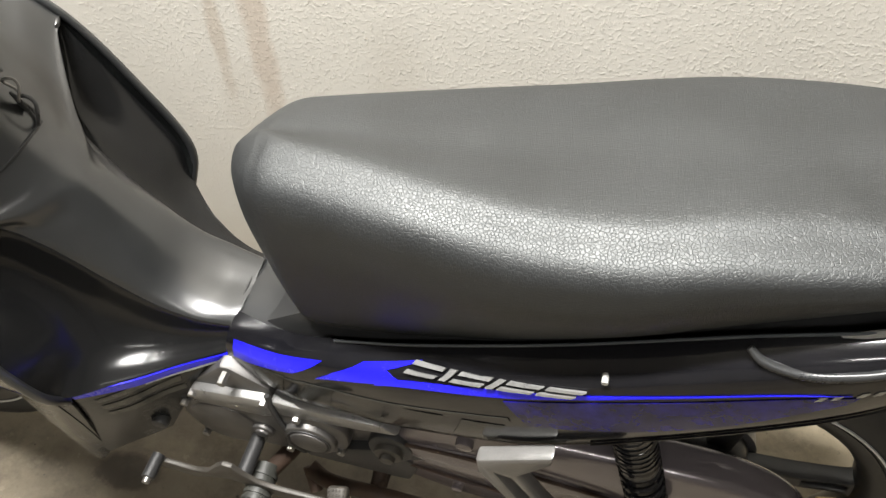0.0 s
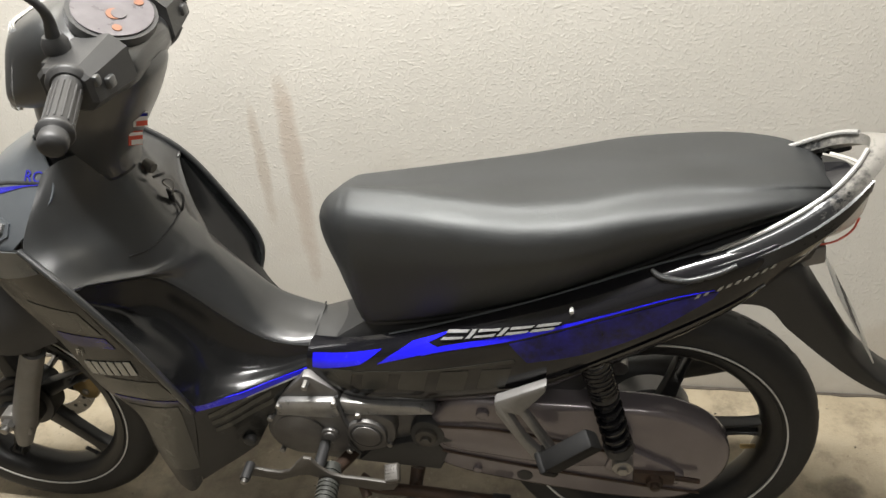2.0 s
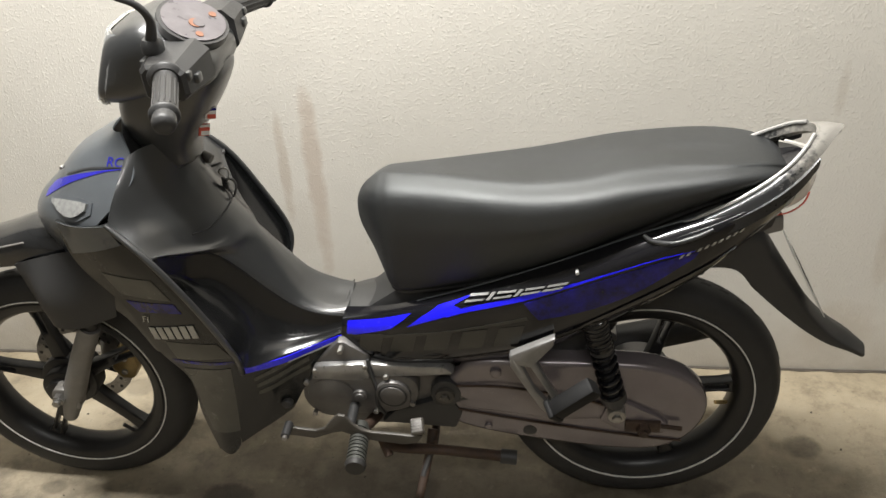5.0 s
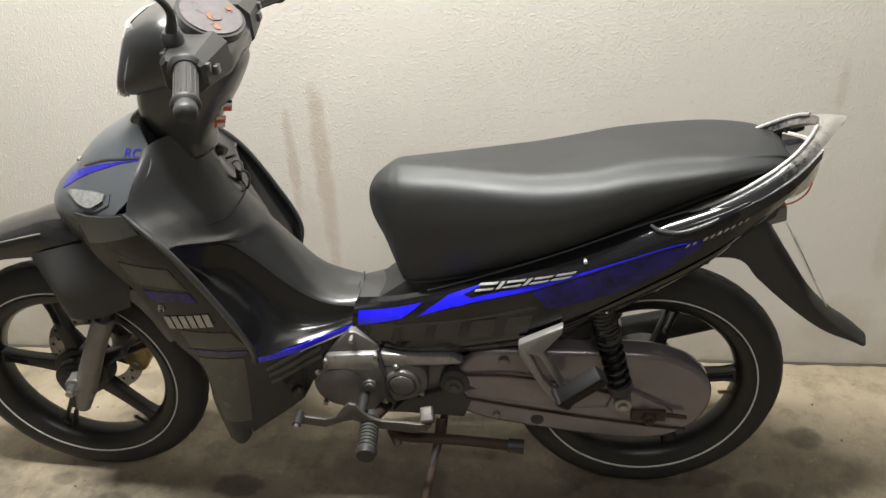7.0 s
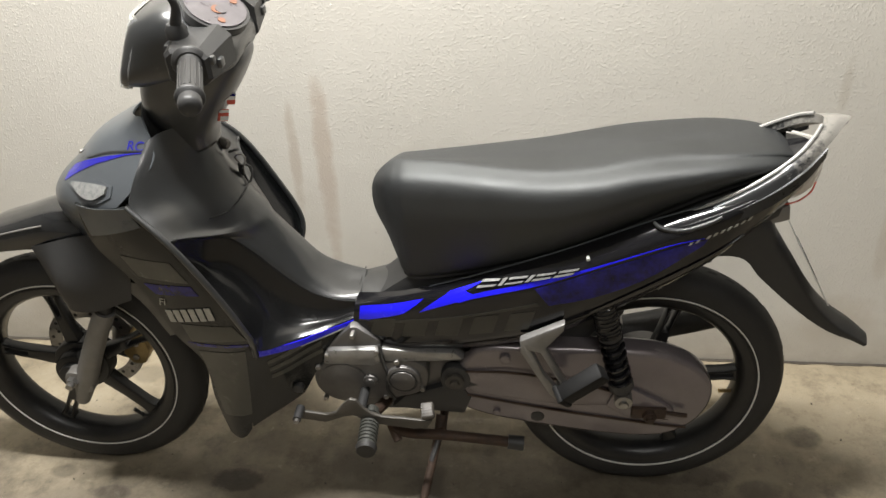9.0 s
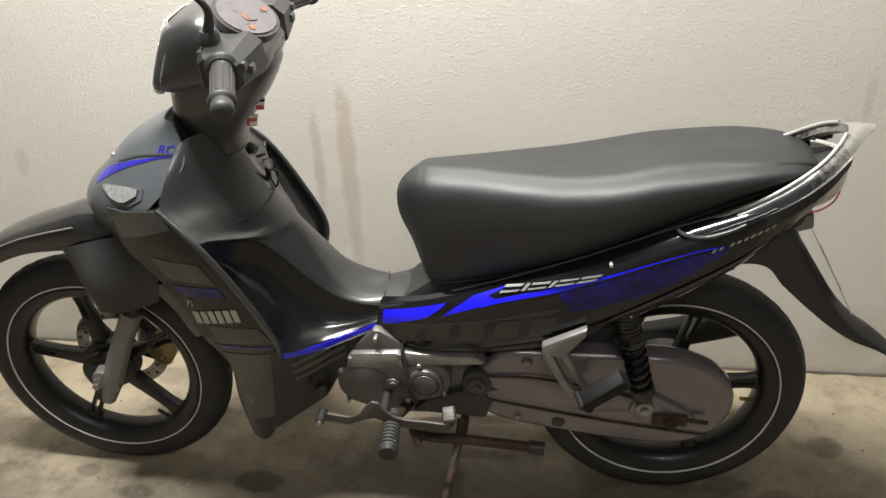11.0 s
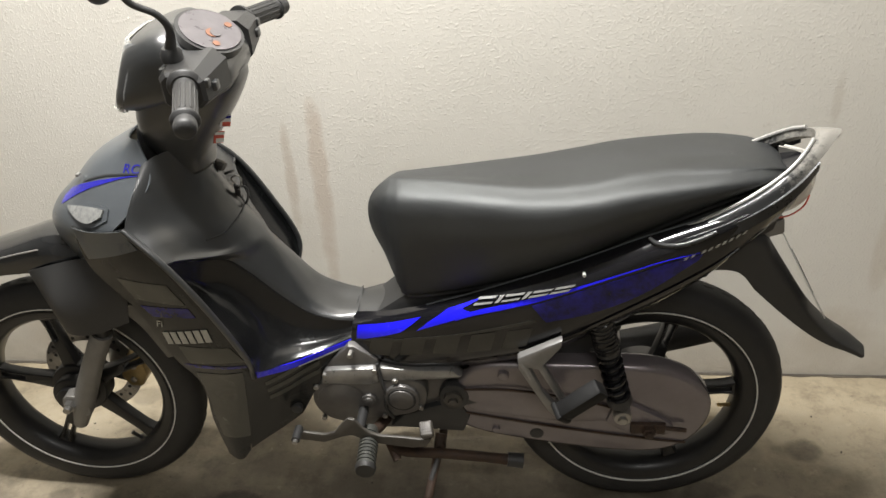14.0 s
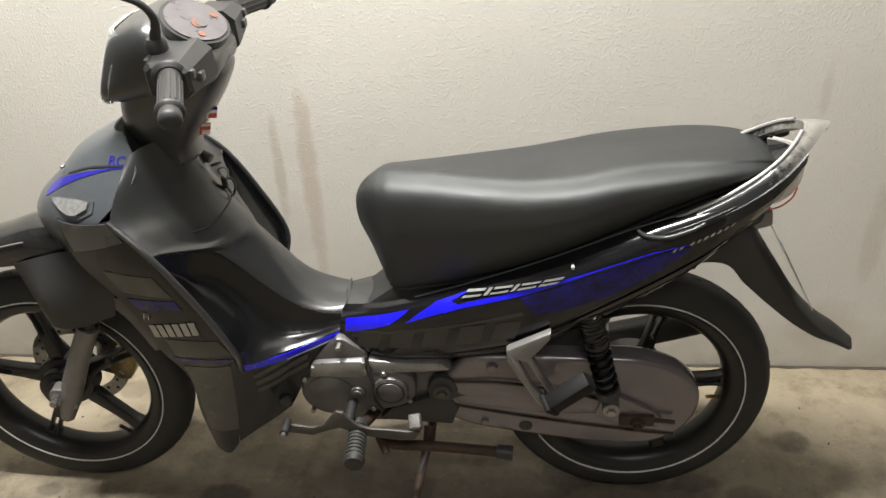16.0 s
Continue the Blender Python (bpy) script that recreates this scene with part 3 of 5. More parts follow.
def spoke(center, angle, y, forked):
    """A cast spoke: broad at the hub, waisted, flaring into the rim; forked ones carry a slot."""
    def place(r, s):
        a = radians(angle)
        return center[0] + r * math.cos(a) - s * math.sin(a), center[1] + r * math.sin(a) + s * math.cos(a)
    half = [(0.030, 0.021), (0.06, 0.0165), (0.11, 0.0125), (0.160, 0.0115), (0.179, 0.0145), (0.194, 0.024)]
    out = [place(r, s) for r, s in half] + [place(r, -s) for r, s in half[::-1]]
    slot = [[place(r, s) for r, s in ((0.125, 0.0045), (0.178, 0.006), (0.178, -0.006), (0.125, -0.0045))]] if forked else ()
    return plate(out, y - 0.013, y + 0.013, 0.0035, slot)


def wheel(name, place, yaw, outer, width, first, valve, label, forked=True):
    """A cast wheel built round its own hub and set upright on the floor."""
    c3, center = (0, 0, 0), MID
    rim = part(name, lathe([(0.190, -0.026), (0.199, -0.034), (0.2135, -0.036), (0.2135, -0.031), (0.203, -0.024), (0.197, -0.012), (0.197, 0.012), (0.203, 0.024), (0.2135, 0.031), (0.2135, 0.036), (0.199, 0.034), (0.190, 0.026), (0.184, 0.014), (0.183, 0.0), (0.184, -0.014)], 96, c3), RIM, bike, label)
    part("tyre", lathe(tyre_profile(outer, width), 96, c3), RUBBER, rim, "dusty black rubber tyre", 50)
    tagged(part("tread", tread(outer, width, center), RUBBER, rim, "slanting rubber tread blocks"), kind="stuff")
    w = width / 2
    for side in (-1, 1):
        part("rim_stripe", lathe([(0.2190, side * (w * 0.940)), (0.2190, side * (w * 0.940 + 0.0024)), (0.2216, side * (w * 0.95 + 0.0024)), (0.2216, side * (w * 0.95))], 96, c3), WHITE, rim, "thin white line on the tyre")
    for k in range(5):
        part("spoke", spoke(center, first + 72 * k, 0.0, forked and k < 4), RIM, rim)
    part("hub", joined(disc(0.046, -0.048, 0.048, center, 48, 0.006), disc(0.030, -0.062, 0.062, center, 40, 0.004), disc(0.062, -0.02, 0.02, center, 48, 0.006)), RIM, rim)
    a = radians(valve)
    b0, b1 = 0.189, 0.158
    part("valve", tube([(b0 * math.cos(a), -0.002, b0 * math.sin(a)), (b1 * math.cos(a), -0.010, b1 * math.sin(a))], 0.0042, 10, 5), BRASS if name == "rear_wheel" else MATT, rim)
    rim.matrix_local = pose(0, 0, 0, -LEAN) @ pose(*place, 0, 0, yaw)
    return rim


rear_wheel = wheel("rear_wheel", REAR, 1.4, 0.2775, 0.080, 4, -11, "black five-spoke cast rear wheel")
front_wheel = wheel("front_wheel", FRONT, 0.5, 0.2782, 0.072, 26, -58, "black five-spoke cast front wheel")

part("brake_drum", joined(disc(0.072, 0.060, 0.018, MID, 48, 0.006), disc(0.035, 0.072, 0.02, MID, 30, 0.004)), ALLOY, rear_wheel, "grey alloy rear brake drum")

# front brake disc with drilled holes, on the far side
ring = lathe([(0.078, 0.052), (0.110, 0.052), (0.110, 0.056), (0.078, 0.056)], 72, (0, 0, 0))
brake_disc = part("brake_disc", ring, STEEL, front_wheel, "drilled steel brake disc")
holes = bmesh.new()
for k in range(30):
    a = 2 * math.pi * k / 30
    r = 0.088 if k % 2 else 0.1
    b = disc(0.0042, 0.0512, 0.0525, (r * math.cos(a), r * math.sin(a)), 10, 0.0003)
    holes = joined(holes, b)
part("drilled_hole", holes, MATT, front_wheel)
for k in range(5):
    a = radians(50 + 72 * k)
    part("disc_carrier", tube([(0.036 * math.cos(a), 0.053, 0.036 * math.sin(a)), (0.084 * math.cos(a), 0.054, 0.084 * math.sin(a))], 0.009, 8, 4, 0.35), MATT, front_wheel)
caliper = part("brake_caliper", plate([(-1.125, 0.30), (-1.10, 0.335), (-1.075, 0.33), (-1.07, 0.275), (-1.09, 0.235), (-1.12, 0.235), (-1.135, 0.265)], 0.035, 0.085, 0.007), CALIPER, bike, "tarnished gold brake caliper")
part("bolt", disc(0.007, 0.030, 0.036, (-1.095, 0.30), 12, 0.001), STEEL, caliper)
part("bolt", disc(0.007, 0.030, 0.036, (-1.105, 0.26), 12, 0.001), STEEL, caliper)

# fork -----------------------------------------------------------------------
FORK = [(-1.183, 0.080, 0.24), (-1.154, 0.078, 0.305), (-1.111, 0.074, 0.394), (-1.062, 0.068, 0.486)]
AXLE = (-1.174, 0.311)
for s in (-1, 1):
    # the far leg stands off the upright wheel as far as the near one
    path = [(x, s * y + (0.022 if s > 0 else 0.0), z) for x, y, z in FORK]
    y = path[0][1]
    leg = part("fork_leg", tube(path, [0.015, 0.0225, 0.0215, 0.021], 20, 24), FORKGREY, bike, "grey painted fork leg")
    part("axle_nut", joined(disc(0.0125, y + s * 0.012, y + s * 0.026, AXLE, 6, 0.001), disc(0.008, y + s * 0.024, y + s * 0.036, AXLE, 14, 0.001)), STEEL, leg)
    ax, az = AXLE
    part("axle_clamp", plate(curved([(ax - 0.020, az - 0.012), (ax - 0.008, az + 0.020), (ax + 0.030, az + 0.012), (ax + 0.034, az - 0.030), (ax + 0.010, az - 0.034)], 24), y - 0.014, y + 0.014, 0.003), FORKGREY, leg)
    part("stanchion", tube([path[3], (-0.985, s * 0.068, 0.735)], 0.0145, 16, 6), MATT, leg)
part("axle", tube([(AXLE[0], -0.09, AXLE[1]), (AXLE[0] - 0.012, 0.11, AXLE[1] - 0.010)], 0.007, 12, 3), STEEL, bike)

# front mudguard: a ridged shell over the wheel with skirts in front of the fork
GUARD = (-1.219, 0.281)
fend_rows = []
for ang, lift, wide, drop in ((150, 0.012, 0.036, 0.018), (135, 0.028, 0.044, 0.028), (115, 0.054, 0.048, 0.040), (100, 0.072, 0.050, 0.046), (88, 0.094, 0.052, 0.058), (76, 0.132, 0.056, 0.082), (64, 0.142, 0.060, 0.10), (45, 0.10, 0.056, 0.08), (25, 0.04, 0.048, 0.05)):
    a = radians(ang)
    r = 0.302 + lift
    row = []
    for s, k in ((-1, 1.0), (-1, 0.55), (-0.8, 0.16), (-0.36, 0.03), (0, 0.0), (0.36, 0.03), (0.8, 0.16), (1, 0.55), (1, 1.0)):
        rr = r - k * drop
        row.append((GUARD[0] + rr * math.cos(a), s * wide, GUARD[1] + rr * math.sin(a)))
    fend_rows.append(row)
front_mudguard = part("front_mudguard", shell(net(fend_rows, 34, 44), (0, 0, 1), 0.003), GUARDPAINT, bike, "glossy black front mudguard", 60)
for s in (-1, 1):
    crease = [(GUARD[0] + (0.302 + lift - 0.30 * drop) * math.cos(radians(ang)), s * (wide * 0.93 + 0.001), GUARD[1] + (0.302 + lift - 0.30 * drop) * math.sin(radians(ang))) for ang, lift, wide, drop in ((135, 0.028, 0.044, 0.028), (115, 0.054, 0.048, 0.040), (100, 0.072, 0.050, 0.046), (88, 0.094, 0.052, 0.058), (78, 0.126, 0.055, 0.076))]
    # grey bead paints the glossy highlight along the mudguard's crease
    part("crease_highlight", tube(crease, 0.0018, 8, 40), FORKGREY, front_mudguard, "pale line painted for the edge's highlight")
    rows = [[(-1.17, -0.056, 0.63), (-1.12, -0.066, 0.65), (-1.05, -0.072, 0.67), (-0.97, -0.072, 0.68)],
            [(-1.150, -0.068, 0.57), (-1.11, -0.098, 0.58), (-1.05, -0.100, 0.59), (-0.97, -0.085, 0.60)],
            [(-1.135, -0.074, 0.512), (-1.10, -0.102, 0.512), (-1.05, -0.104, 0.515), (-0.985, -0.086, 0.53)]]
    part("fork_cover", shell(net(rows if s < 0 else flip(rows), 18, 14), (0, s, 0), 0.003), MATT, front_mudguard, "matt black fork cover")

# body core: a dark box frame hidden behind the panels
part("frame", joined(tube([(-0.86, 0, 0.90), (-0.93, 0, 0.66)], 0.032, 16, 4), tube([(-0.91, 0, 0.72), (-0.78, 0, 0.52), (-0.62, 0, 0.46), (-0.40, 0, 0.44)], 0.034, 16, 20),
                     tube([(-0.45, -0.07, 0.44), (-0.2, -0.085, 0.55), (0.12, -0.07, 0.71)], 0.014, 10, 14), tube([(-0.45, 0.07, 0.44), (-0.2, 0.085, 0.55), (0.12, 0.07, 0.71)], 0.014, 10, 14)), MATT, bike, "black steel frame")
core = []
for x, zt, zb, w in ((-0.54, 0.50, 0.44, 0.045), (-0.45, 0.575, 0.415, 0.060), (-0.30, 0.61, 0.43, 0.066), (-0.15, 0.66, 0.485, 0.066), (0.0, 0.735, 0.585, 0.064), (0.10, 0.775, 0.65, 0.056), (0.19, 0.80, 0.71, 0.045)):
    core.append([(x, -w, zb + 0.02), (x, -w * 0.8, zb), (x, w * 0.8, zb), (x, w, zb + 0.02), (x, w, zt - 0.02), (x, w * 0.85, zt), (x, -w * 0.85, zt), (x, -w, zt - 0.02)])
part("underseat_box", loft(core), MATT, bike, "matt black under-seat box")

# side panels ------------------------------------------------------------------
SIDE_TOP = [(-0.552, 0.521), (-0.476, 0.550), (-0.405, 0.575), (-0.310, 0.613), (-0.170, 0.670), (-0.026, 0.734), (0.090, 0.776), (0.165, 0.804), (0.212, 0.820)]
SIDE_LOW = [(-0.564, 0.440), (-0.483, 0.412), (-0.40, 0.424), (-0.336, 0.438), (-0.195, 0.475), (-0.073, 0.540), (0.05, 0.622), (0.125, 0.684), (0.186, 0.735)]
SIDE_Y = [(0.034, 0.074, 0.060), (0.064, 0.098, 0.076), (0.076, 0.110, 0.084), (0.084, 0.122, 0.090), (0.088, 0.130, 0.094), (0.088, 0.126, 0.090), (0.084, 0.114, 0.084), (0.070, 0.090, 0.070), (0.050, 0.058, 0.050)]
side_rows = []
for v, out in ((0.0, 0.0), (0.03, 0.42), (0.08, 0.74), (0.16, 0.92), (0.28, 0.99), (0.43, 1.0), (0.62, 0.95), (0.80, 0.72), (1.0, 0.0)):
    row = []
    for a, b, (yt, ym, yl) in zip(SIDE_TOP, SIDE_LOW, SIDE_Y):
        base = yt if v < 0.4 else yl
        row.append((a[0] * (1 - v) + b[0] * v, -(base + (ym - base) * out), a[1] * (1 - v) + b[1] * v))
    side_rows.append(row)
for s in (-1, 1):
    rows = side_rows if s < 0 else [[(x, -y, z - 0.035) for x, y, z in r] for r in side_rows]
    skin = Skin(rows, (0, s, 0))
    side = part("side_panel", shell(net(rows, 70, 30), (0, s, 0), 0.003), GLOSS, bike, "glossy black side panel with blue and silver decals")
    if s > 0:
        continue
    part("blue_decal", skin.quad([(-0.541, 0.517), (-0.414, 0.562), (-0.454, 0.528), (-0.545, 0.488)]), BLUE, side, "bright blue slanted decal")
    part("blue_decal", skin.quad([(-0.364, 0.584), (-0.298, 0.613), (-0.337, 0.591), (-0.400, 0.558)]), BLUE, side, "bright blue slanted decal")
    part("blue_decal", skin.quad([(-0.400, 0.558), (-0.337, 0.591), (-0.314, 0.588), (-0.424, 0.536)]), BLUE, side, "bright blue slanted decal")
    part("blue_line", skin.band([(-0.350, 0.575), (-0.316, 0.592), (-0.217, 0.627), (-0.139, 0.655), (-0.09, 0.674), (-0.003, 0.706), (0.054, 0.720)], [(-0.350, 0.569), (-0.316, 0.584), (-0.217, 0.618), (-0.139, 0.650), (-0.09, 0.671), (-0.003, 0.7045), (0.054, 0.719)]), BLUE, side, "thin blue line")
    part("deep_blue_decal", skin.band([(-0.215, 0.614), (-0.112, 0.656), (0.012, 0.704), (0.060, 0.717)], [(-0.190, 0.580), (-0.11, 0.602), (-0.03, 0.640), (0.055, 0.706)]), DEEPBLUE, side, "dark blue fading decal")
    # grey bead stands in for the bright reflection along the top edge
    part("edge_reflection", tube([(x, -(y[0] + 0.003), z + 0.001) for (x, z), y in zip(SIDE_TOP[2:-1], SIDE_Y[2:-1])], 0.0014, 8, 60), GRAPHITE, side, "grey line for the upper edge's reflection")
    # faint letter-like bars along the lower half
    for k in range(5):
        x = -0.525 + 0.064 * k
        z = 0.462 + 0.0135 * k
        part("olive_bar", skin.quad([(x + 0.012, z + 0.040), (x + 0.056, z + 0.050), (x + 0.044, z + 0.004), (x, z - 0.004)], 5, 5), OLIVEDIM, side, "faint olive-grey slanted bar")
    part("olive_edge", skin.band([(-0.545, 0.492), (-0.40, 0.526), (-0.30, 0.556), (-0.21, 0.585)], [(-0.546, 0.487), (-0.40, 0.521), (-0.30, 0.551), (-0.207, 0.579)]), OLIVEDIM, side)
    # raised silver badge: slanted thin bars and frames
    def badge(x, w, f0, f1, lo, hi):
        z = 0.599 + (x + 0.316) * 0.300
        a, b = x + w * f0, x + w * f1
        c = [(a + 0.012 * hi, z + w * f0 * 0.3 + 0.0115 * hi), (b + 0.012 * hi, z + w * f1 * 0.3 + 0.0115 * hi), (b + 0.012 * lo, z + w * f1 * 0.3 + 0.0115 * lo), (a + 0.012 * lo, z + w * f0 * 0.3 + 0.0115 * lo)]
        part("badge_bar", skin.quad(c, 6, 3, 0.004, 0.003), SILVER, side, "raised silver badge bar")
    for x, w, kind in ((-0.316, 0.032, 0), (-0.279, 0.007, 1), (-0.268, 0.031, 0), (-0.232, 0.007, 1), (-0.221, 0.031, 0), (-0.185, 0.032, 0)):
        if kind == 1:
            badge(x, w, 0, 1, 0, 1)
            continue
        badge(x, w, 0, 1, 0.70, 1.0)
        badge(x, w, 0, 1, 0.0, 0.30)
    # small white dot past the end of the badge
    part("white_dot", disc(0.003, s * 0.114, s * 0.124, (-0.128, 0.676), 10, 0.001), WHITE, side)
    # pale scribble of worn print near the tail
    for k in range(9):
        x = 0.030 + 0.0105 * k + (0.006 if k > 1 else 0)
        z = 0.706 + (x - 0.030) * 0.43
        part("print_bar", skin.quad([(x + 0.003, z + 0.006), (x + 0.008, z + 0.008), (x + 0.005, z + 0.002), (x, z)], 3, 3), PALEPRINT, side)
    part("panel_crease", skin.band([(-0.13, 0.560), (0.0, 0.640), (0.12, 0.715)], [(-0.13, 0.557), (0.0, 0.637), (0.12, 0.713)], 30, 3, 0.0025, 0.002), GLOSS, side)
part("inner_side", plate([(-0.52, 0.43), (-0.30, 0.47), (-0.10, 0.54), (-0.06, 0.50), (-0.14, 0.40), (-0.50, 0.39)], -0.052, 0.052, 0.004), MATT, bike, "black inner panel")

# seat ----------------------------------------------------------------------------
SEAT = [  # x, height of the near shoulder, its distance from the frame's middle, the far one's, the drop across, bottom z, half width at the bottom
    (-0.509, 0.728, 0.000, 0.012, 0.000, 0.706, 0.000), (-0.505, 0.745, 0.006, 0.026, 0.006, 0.690, 0.004), (-0.496, 0.764, 0.019, 0.040, 0.014, 0.674, 0.014), (-0.482, 0.781, 0.036, 0.057, 0.022, 0.655, 0.030), (-0.467, 0.792, 0.051, 0.071, 0.027, 0.622, 0.046),
    (-0.454, 0.798, 0.060, 0.082, 0.033, 0.592, 0.056), (-0.430, 0.803, 0.070, 0.095, 0.042, 0.588, 0.068), (-0.360, 0.806, 0.082, 0.119, 0.049, 0.602, 0.074), (-0.280, 0.805, 0.095, 0.141, 0.049, 0.624, 0.078), (-0.200, 0.806, 0.1045, 0.158, 0.048, 0.650, 0.080),
    (-0.120, 0.814, 0.1055, 0.167, 0.046, 0.684, 0.080), (-0.050, 0.824, 0.096, 0.163, 0.041, 0.720, 0.079), (0.030, 0.830, 0.086, 0.150, 0.033, 0.760, 0.075), (0.100, 0.833, 0.074, 0.126, 0.022, 0.788, 0.066), (0.160, 0.829, 0.054, 0.092, 0.009, 0.802, 0.050),
    (0.190, 0.820, 0.037, 0.060, 0.0, 0.798, 0.034), (0.206, 0.809, 0.022, 0.038, 0.0, 0.795, 0.020), (0.213, 0.800, 0.008, 0.020, 0.0, 0.793, 0.010)]
fine = spline(SEAT, 110)
loops = []
for x, zn, yn, yf, drop, zb, nb in fine:
    h = max(zn - zb, 0.006)
    w = min(0.010, 0.2 * yn + 0.002)
    d = min(0.008, 0.2 * h)
    q = min(1.0, yn / 0.06) * min(1.0, h / 0.08)
    top = [(-yn + 0.028 * q, zn + 0.001), (-yn + 0.052 * q, zn + 0.0045)] + [(-yn + (yn + yf) * f, zn - drop * f + d * (1 - (2 * f - 1) ** 2)) for f in (0.45, 0.62, 0.8, 0.94)]
    near = [(-nb * 0.9, zb), (-nb, zb + 0.003), (-(0.5 * nb + 0.5 * (yn + w)), zb + 0.22 * h), (-(0.12 * nb + 0.88 * (yn + w)), zb + 0.44 * h), (-(yn + w), zn - 0.40 * h), (-(yn + w * 0.85), zn - 0.24 * h), (-(yn + w * 0.45), zn - 0.12 * h), (-yn + 0.006 * q, zn - 0.040 * h)]
    h2 = h - drop
    fb = yf - 0.03 if yf > 0.06 else yf * 0.5
    far = [(yf + w * 0.1, zn - drop - 0.035 * h2), (yf + w * 0.7, zn - drop - 0.14 * h2), (yf + w, zn - drop - 0.33 * h2), (yf + w * 0.6, zb + 0.44 * h2), (0.5 * (fb + yf), zb + 0.2 * h2), (fb, zb + 0.003), (fb * 0.9, zb)]
    loops.append([(x, a, b) for a, b in spline(near + top + far, 72)])
seat = part("seat", loft(loops), VINYL, bike, "long black grained vinyl dual seat", 75)
part("seat_base", loft([[(x, -nb * 0.95, zb - 0.008), (x, nb, zb - 0.008), (x, nb, zb + 0.012), (x, -nb * 0.95, zb + 0.012)] for x, zn, yn, yf, drop, zb, nb in spline(SEAT[5:16], 30)]), MATT, seat)

# centre cover: tunnel, knee wells and rim of the leg shield -------------------------------
cover_rows = [
    [(-0.788, 0, 0.878), (-0.796, -0.034, 0.882), (-0.810, -0.055, 0.886), (-0.824, -0.070, 0.888), (-0.838, -0.083, 0.886), (-0.850, -0.091, 0.881), (-0.858, -0.097, 0.874)],
    [(-0.778, 0, 0.812), (-0.785, -0.030, 0.806), (-0.800, -0.060, 0.799), (-0.820, -0.090, 0.798), (-0.838, -0.115, 0.801), (-0.857, -0.148, 0.804), (-0.872, -0.172, 0.802)],
    [(-0.754, 0, 0.748), (-0.759, -0.030, 0.744), (-0.771, -0.062, 0.739), (-0.790, -0.090, 0.744), (-0.810, -0.120, 0.755), (-0.826, -0.155, 0.765), (-0.838, -0.184, 0.767)],
    [(-0.732, 0, 0.713), (-0.738, -0.032, 0.708), (-0.754, -0.062, 0.701), (-0.774, -0.090, 0.707), (-0.793, -0.120, 0.721), (-0.808, -0.152, 0.735), (-0.818, -0.189, 0.744)],
    [(-0.722, 0, 0.698), (-0.727, -0.032, 0.693), (-0.742, -0.060, 0.689), (-0.763, -0.090, 0.696), (-0.784, -0.124, 0.712), (-0.799, -0.150, 0.726), (-0.811, -0.172, 0.737)],
    [(-0.714, 0, 0.687), (-0.718, -0.030, 0.682), (-0.730, -0.053, 0.679), (-0.746, -0.073, 0.684), (-0.763, -0.091, 0.690), (-0.777, -0.105, 0.696), (-0.790, -0.116, 0.700)],
    [(-0.705, 0, 0.675), (-0.710, -0.025, 0.670), (-0.720, -0.042, 0.664), (-0.730, -0.055, 0.663), (-0.742, -0.065, 0.667), (-0.752, -0.074, 0.672), (-0.760, -0.080, 0.677)],
    [(-0.690, 0, 0.650), (-0.694, -0.020, 0.648), (-0.700, -0.036, 0.644), (-0.708, -0.047, 0.641), (-0.716, -0.056, 0.640), (-0.722, -0.062, 0.640), (-0.728, -0.067, 0.639)],
    [(-0.657, 0, 0.596), (-0.660, -0.020, 0.596), (-0.664, -0.034, 0.595), (-0.669, -0.044, 0.594), (-0.674, -0.051, 0.592), (-0.679, -0.057, 0.589), (-0.684, -0.061, 0.584)],
    [(-0.629, 0, 0.553), (-0.630, -0.018, 0.553), (-0.631, -0.032, 0.552), (-0.633, -0.042, 0.551), (-0.635, -0.049, 0.549), (-0.637, -0.054, 0.546), (-0.639, -0.058, 0.541)],
    [(-0.586, 0, 0.527), (-0.587, -0.018, 0.528), (-0.588, -0.032, 0.528), (-0.590, -0.041, 0.527), (-0.592, -0.048, 0.526), (-0.593, -0.053, 0.524), (-0.594, -0.056, 0.521)],
    [(-0.546, 0, 0.522), (-0.547, -0.018, 0.523), (-0.547, -0.028, 0.523), (-0.548, -0.036, 0.522), (-0.549, -0.042, 0.520), (-0.549, -0.047, 0.516), (-0.550, -0.050, 0.511)]]
both = [[(x, -y, z) for x, y, z in r[:0:-1]] + r for r in cover_rows]
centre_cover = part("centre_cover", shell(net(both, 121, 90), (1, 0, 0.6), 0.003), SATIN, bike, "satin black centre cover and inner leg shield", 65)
# knee wells: hollows between the edge of the cover, the rim of the leg shield and the lower cowl
well_top = [(-0.818, -0.1885, 0.742)] + [r[-1] for r in cover_rows[4:]]
well_low = [(-0.816, -0.189, 0.738), (-0.801, -0.190, 0.699), (-0.775, -0.191, 0.645), (-0.750, -0.191, 0.592), (-0.730, -0.190, 0.545), (-0.716, -0.172, 0.490), (-0.668, -0.128, 0.473), (-0.610, -0.093, 0.474), (-0.553, -0.068, 0.487)]
hollow = (0.1, 0.6, 1.0, 1.0, 1.0, 0.9, 0.7, 0.45, 0.2)
well_rows = []
for f, (dx, dy, dz) in ((0.0, (0, 0, 0)), (0.03, (-0.002, 0.0, -0.004)), (0.18, (-0.012, 0.006, -0.034)), (0.50, (-0.009, 0.014, -0.032)), (0.82, (-0.003, 0.006, -0.010)), (1.0, (0, 0, 0))):
    well_rows.append([tuple(a[k] * (1 - f) + b[k] * f + q * o for k, o in enumerate((dx, dy, dz))) for a, b, q in zip(well_top, well_low, hollow)])
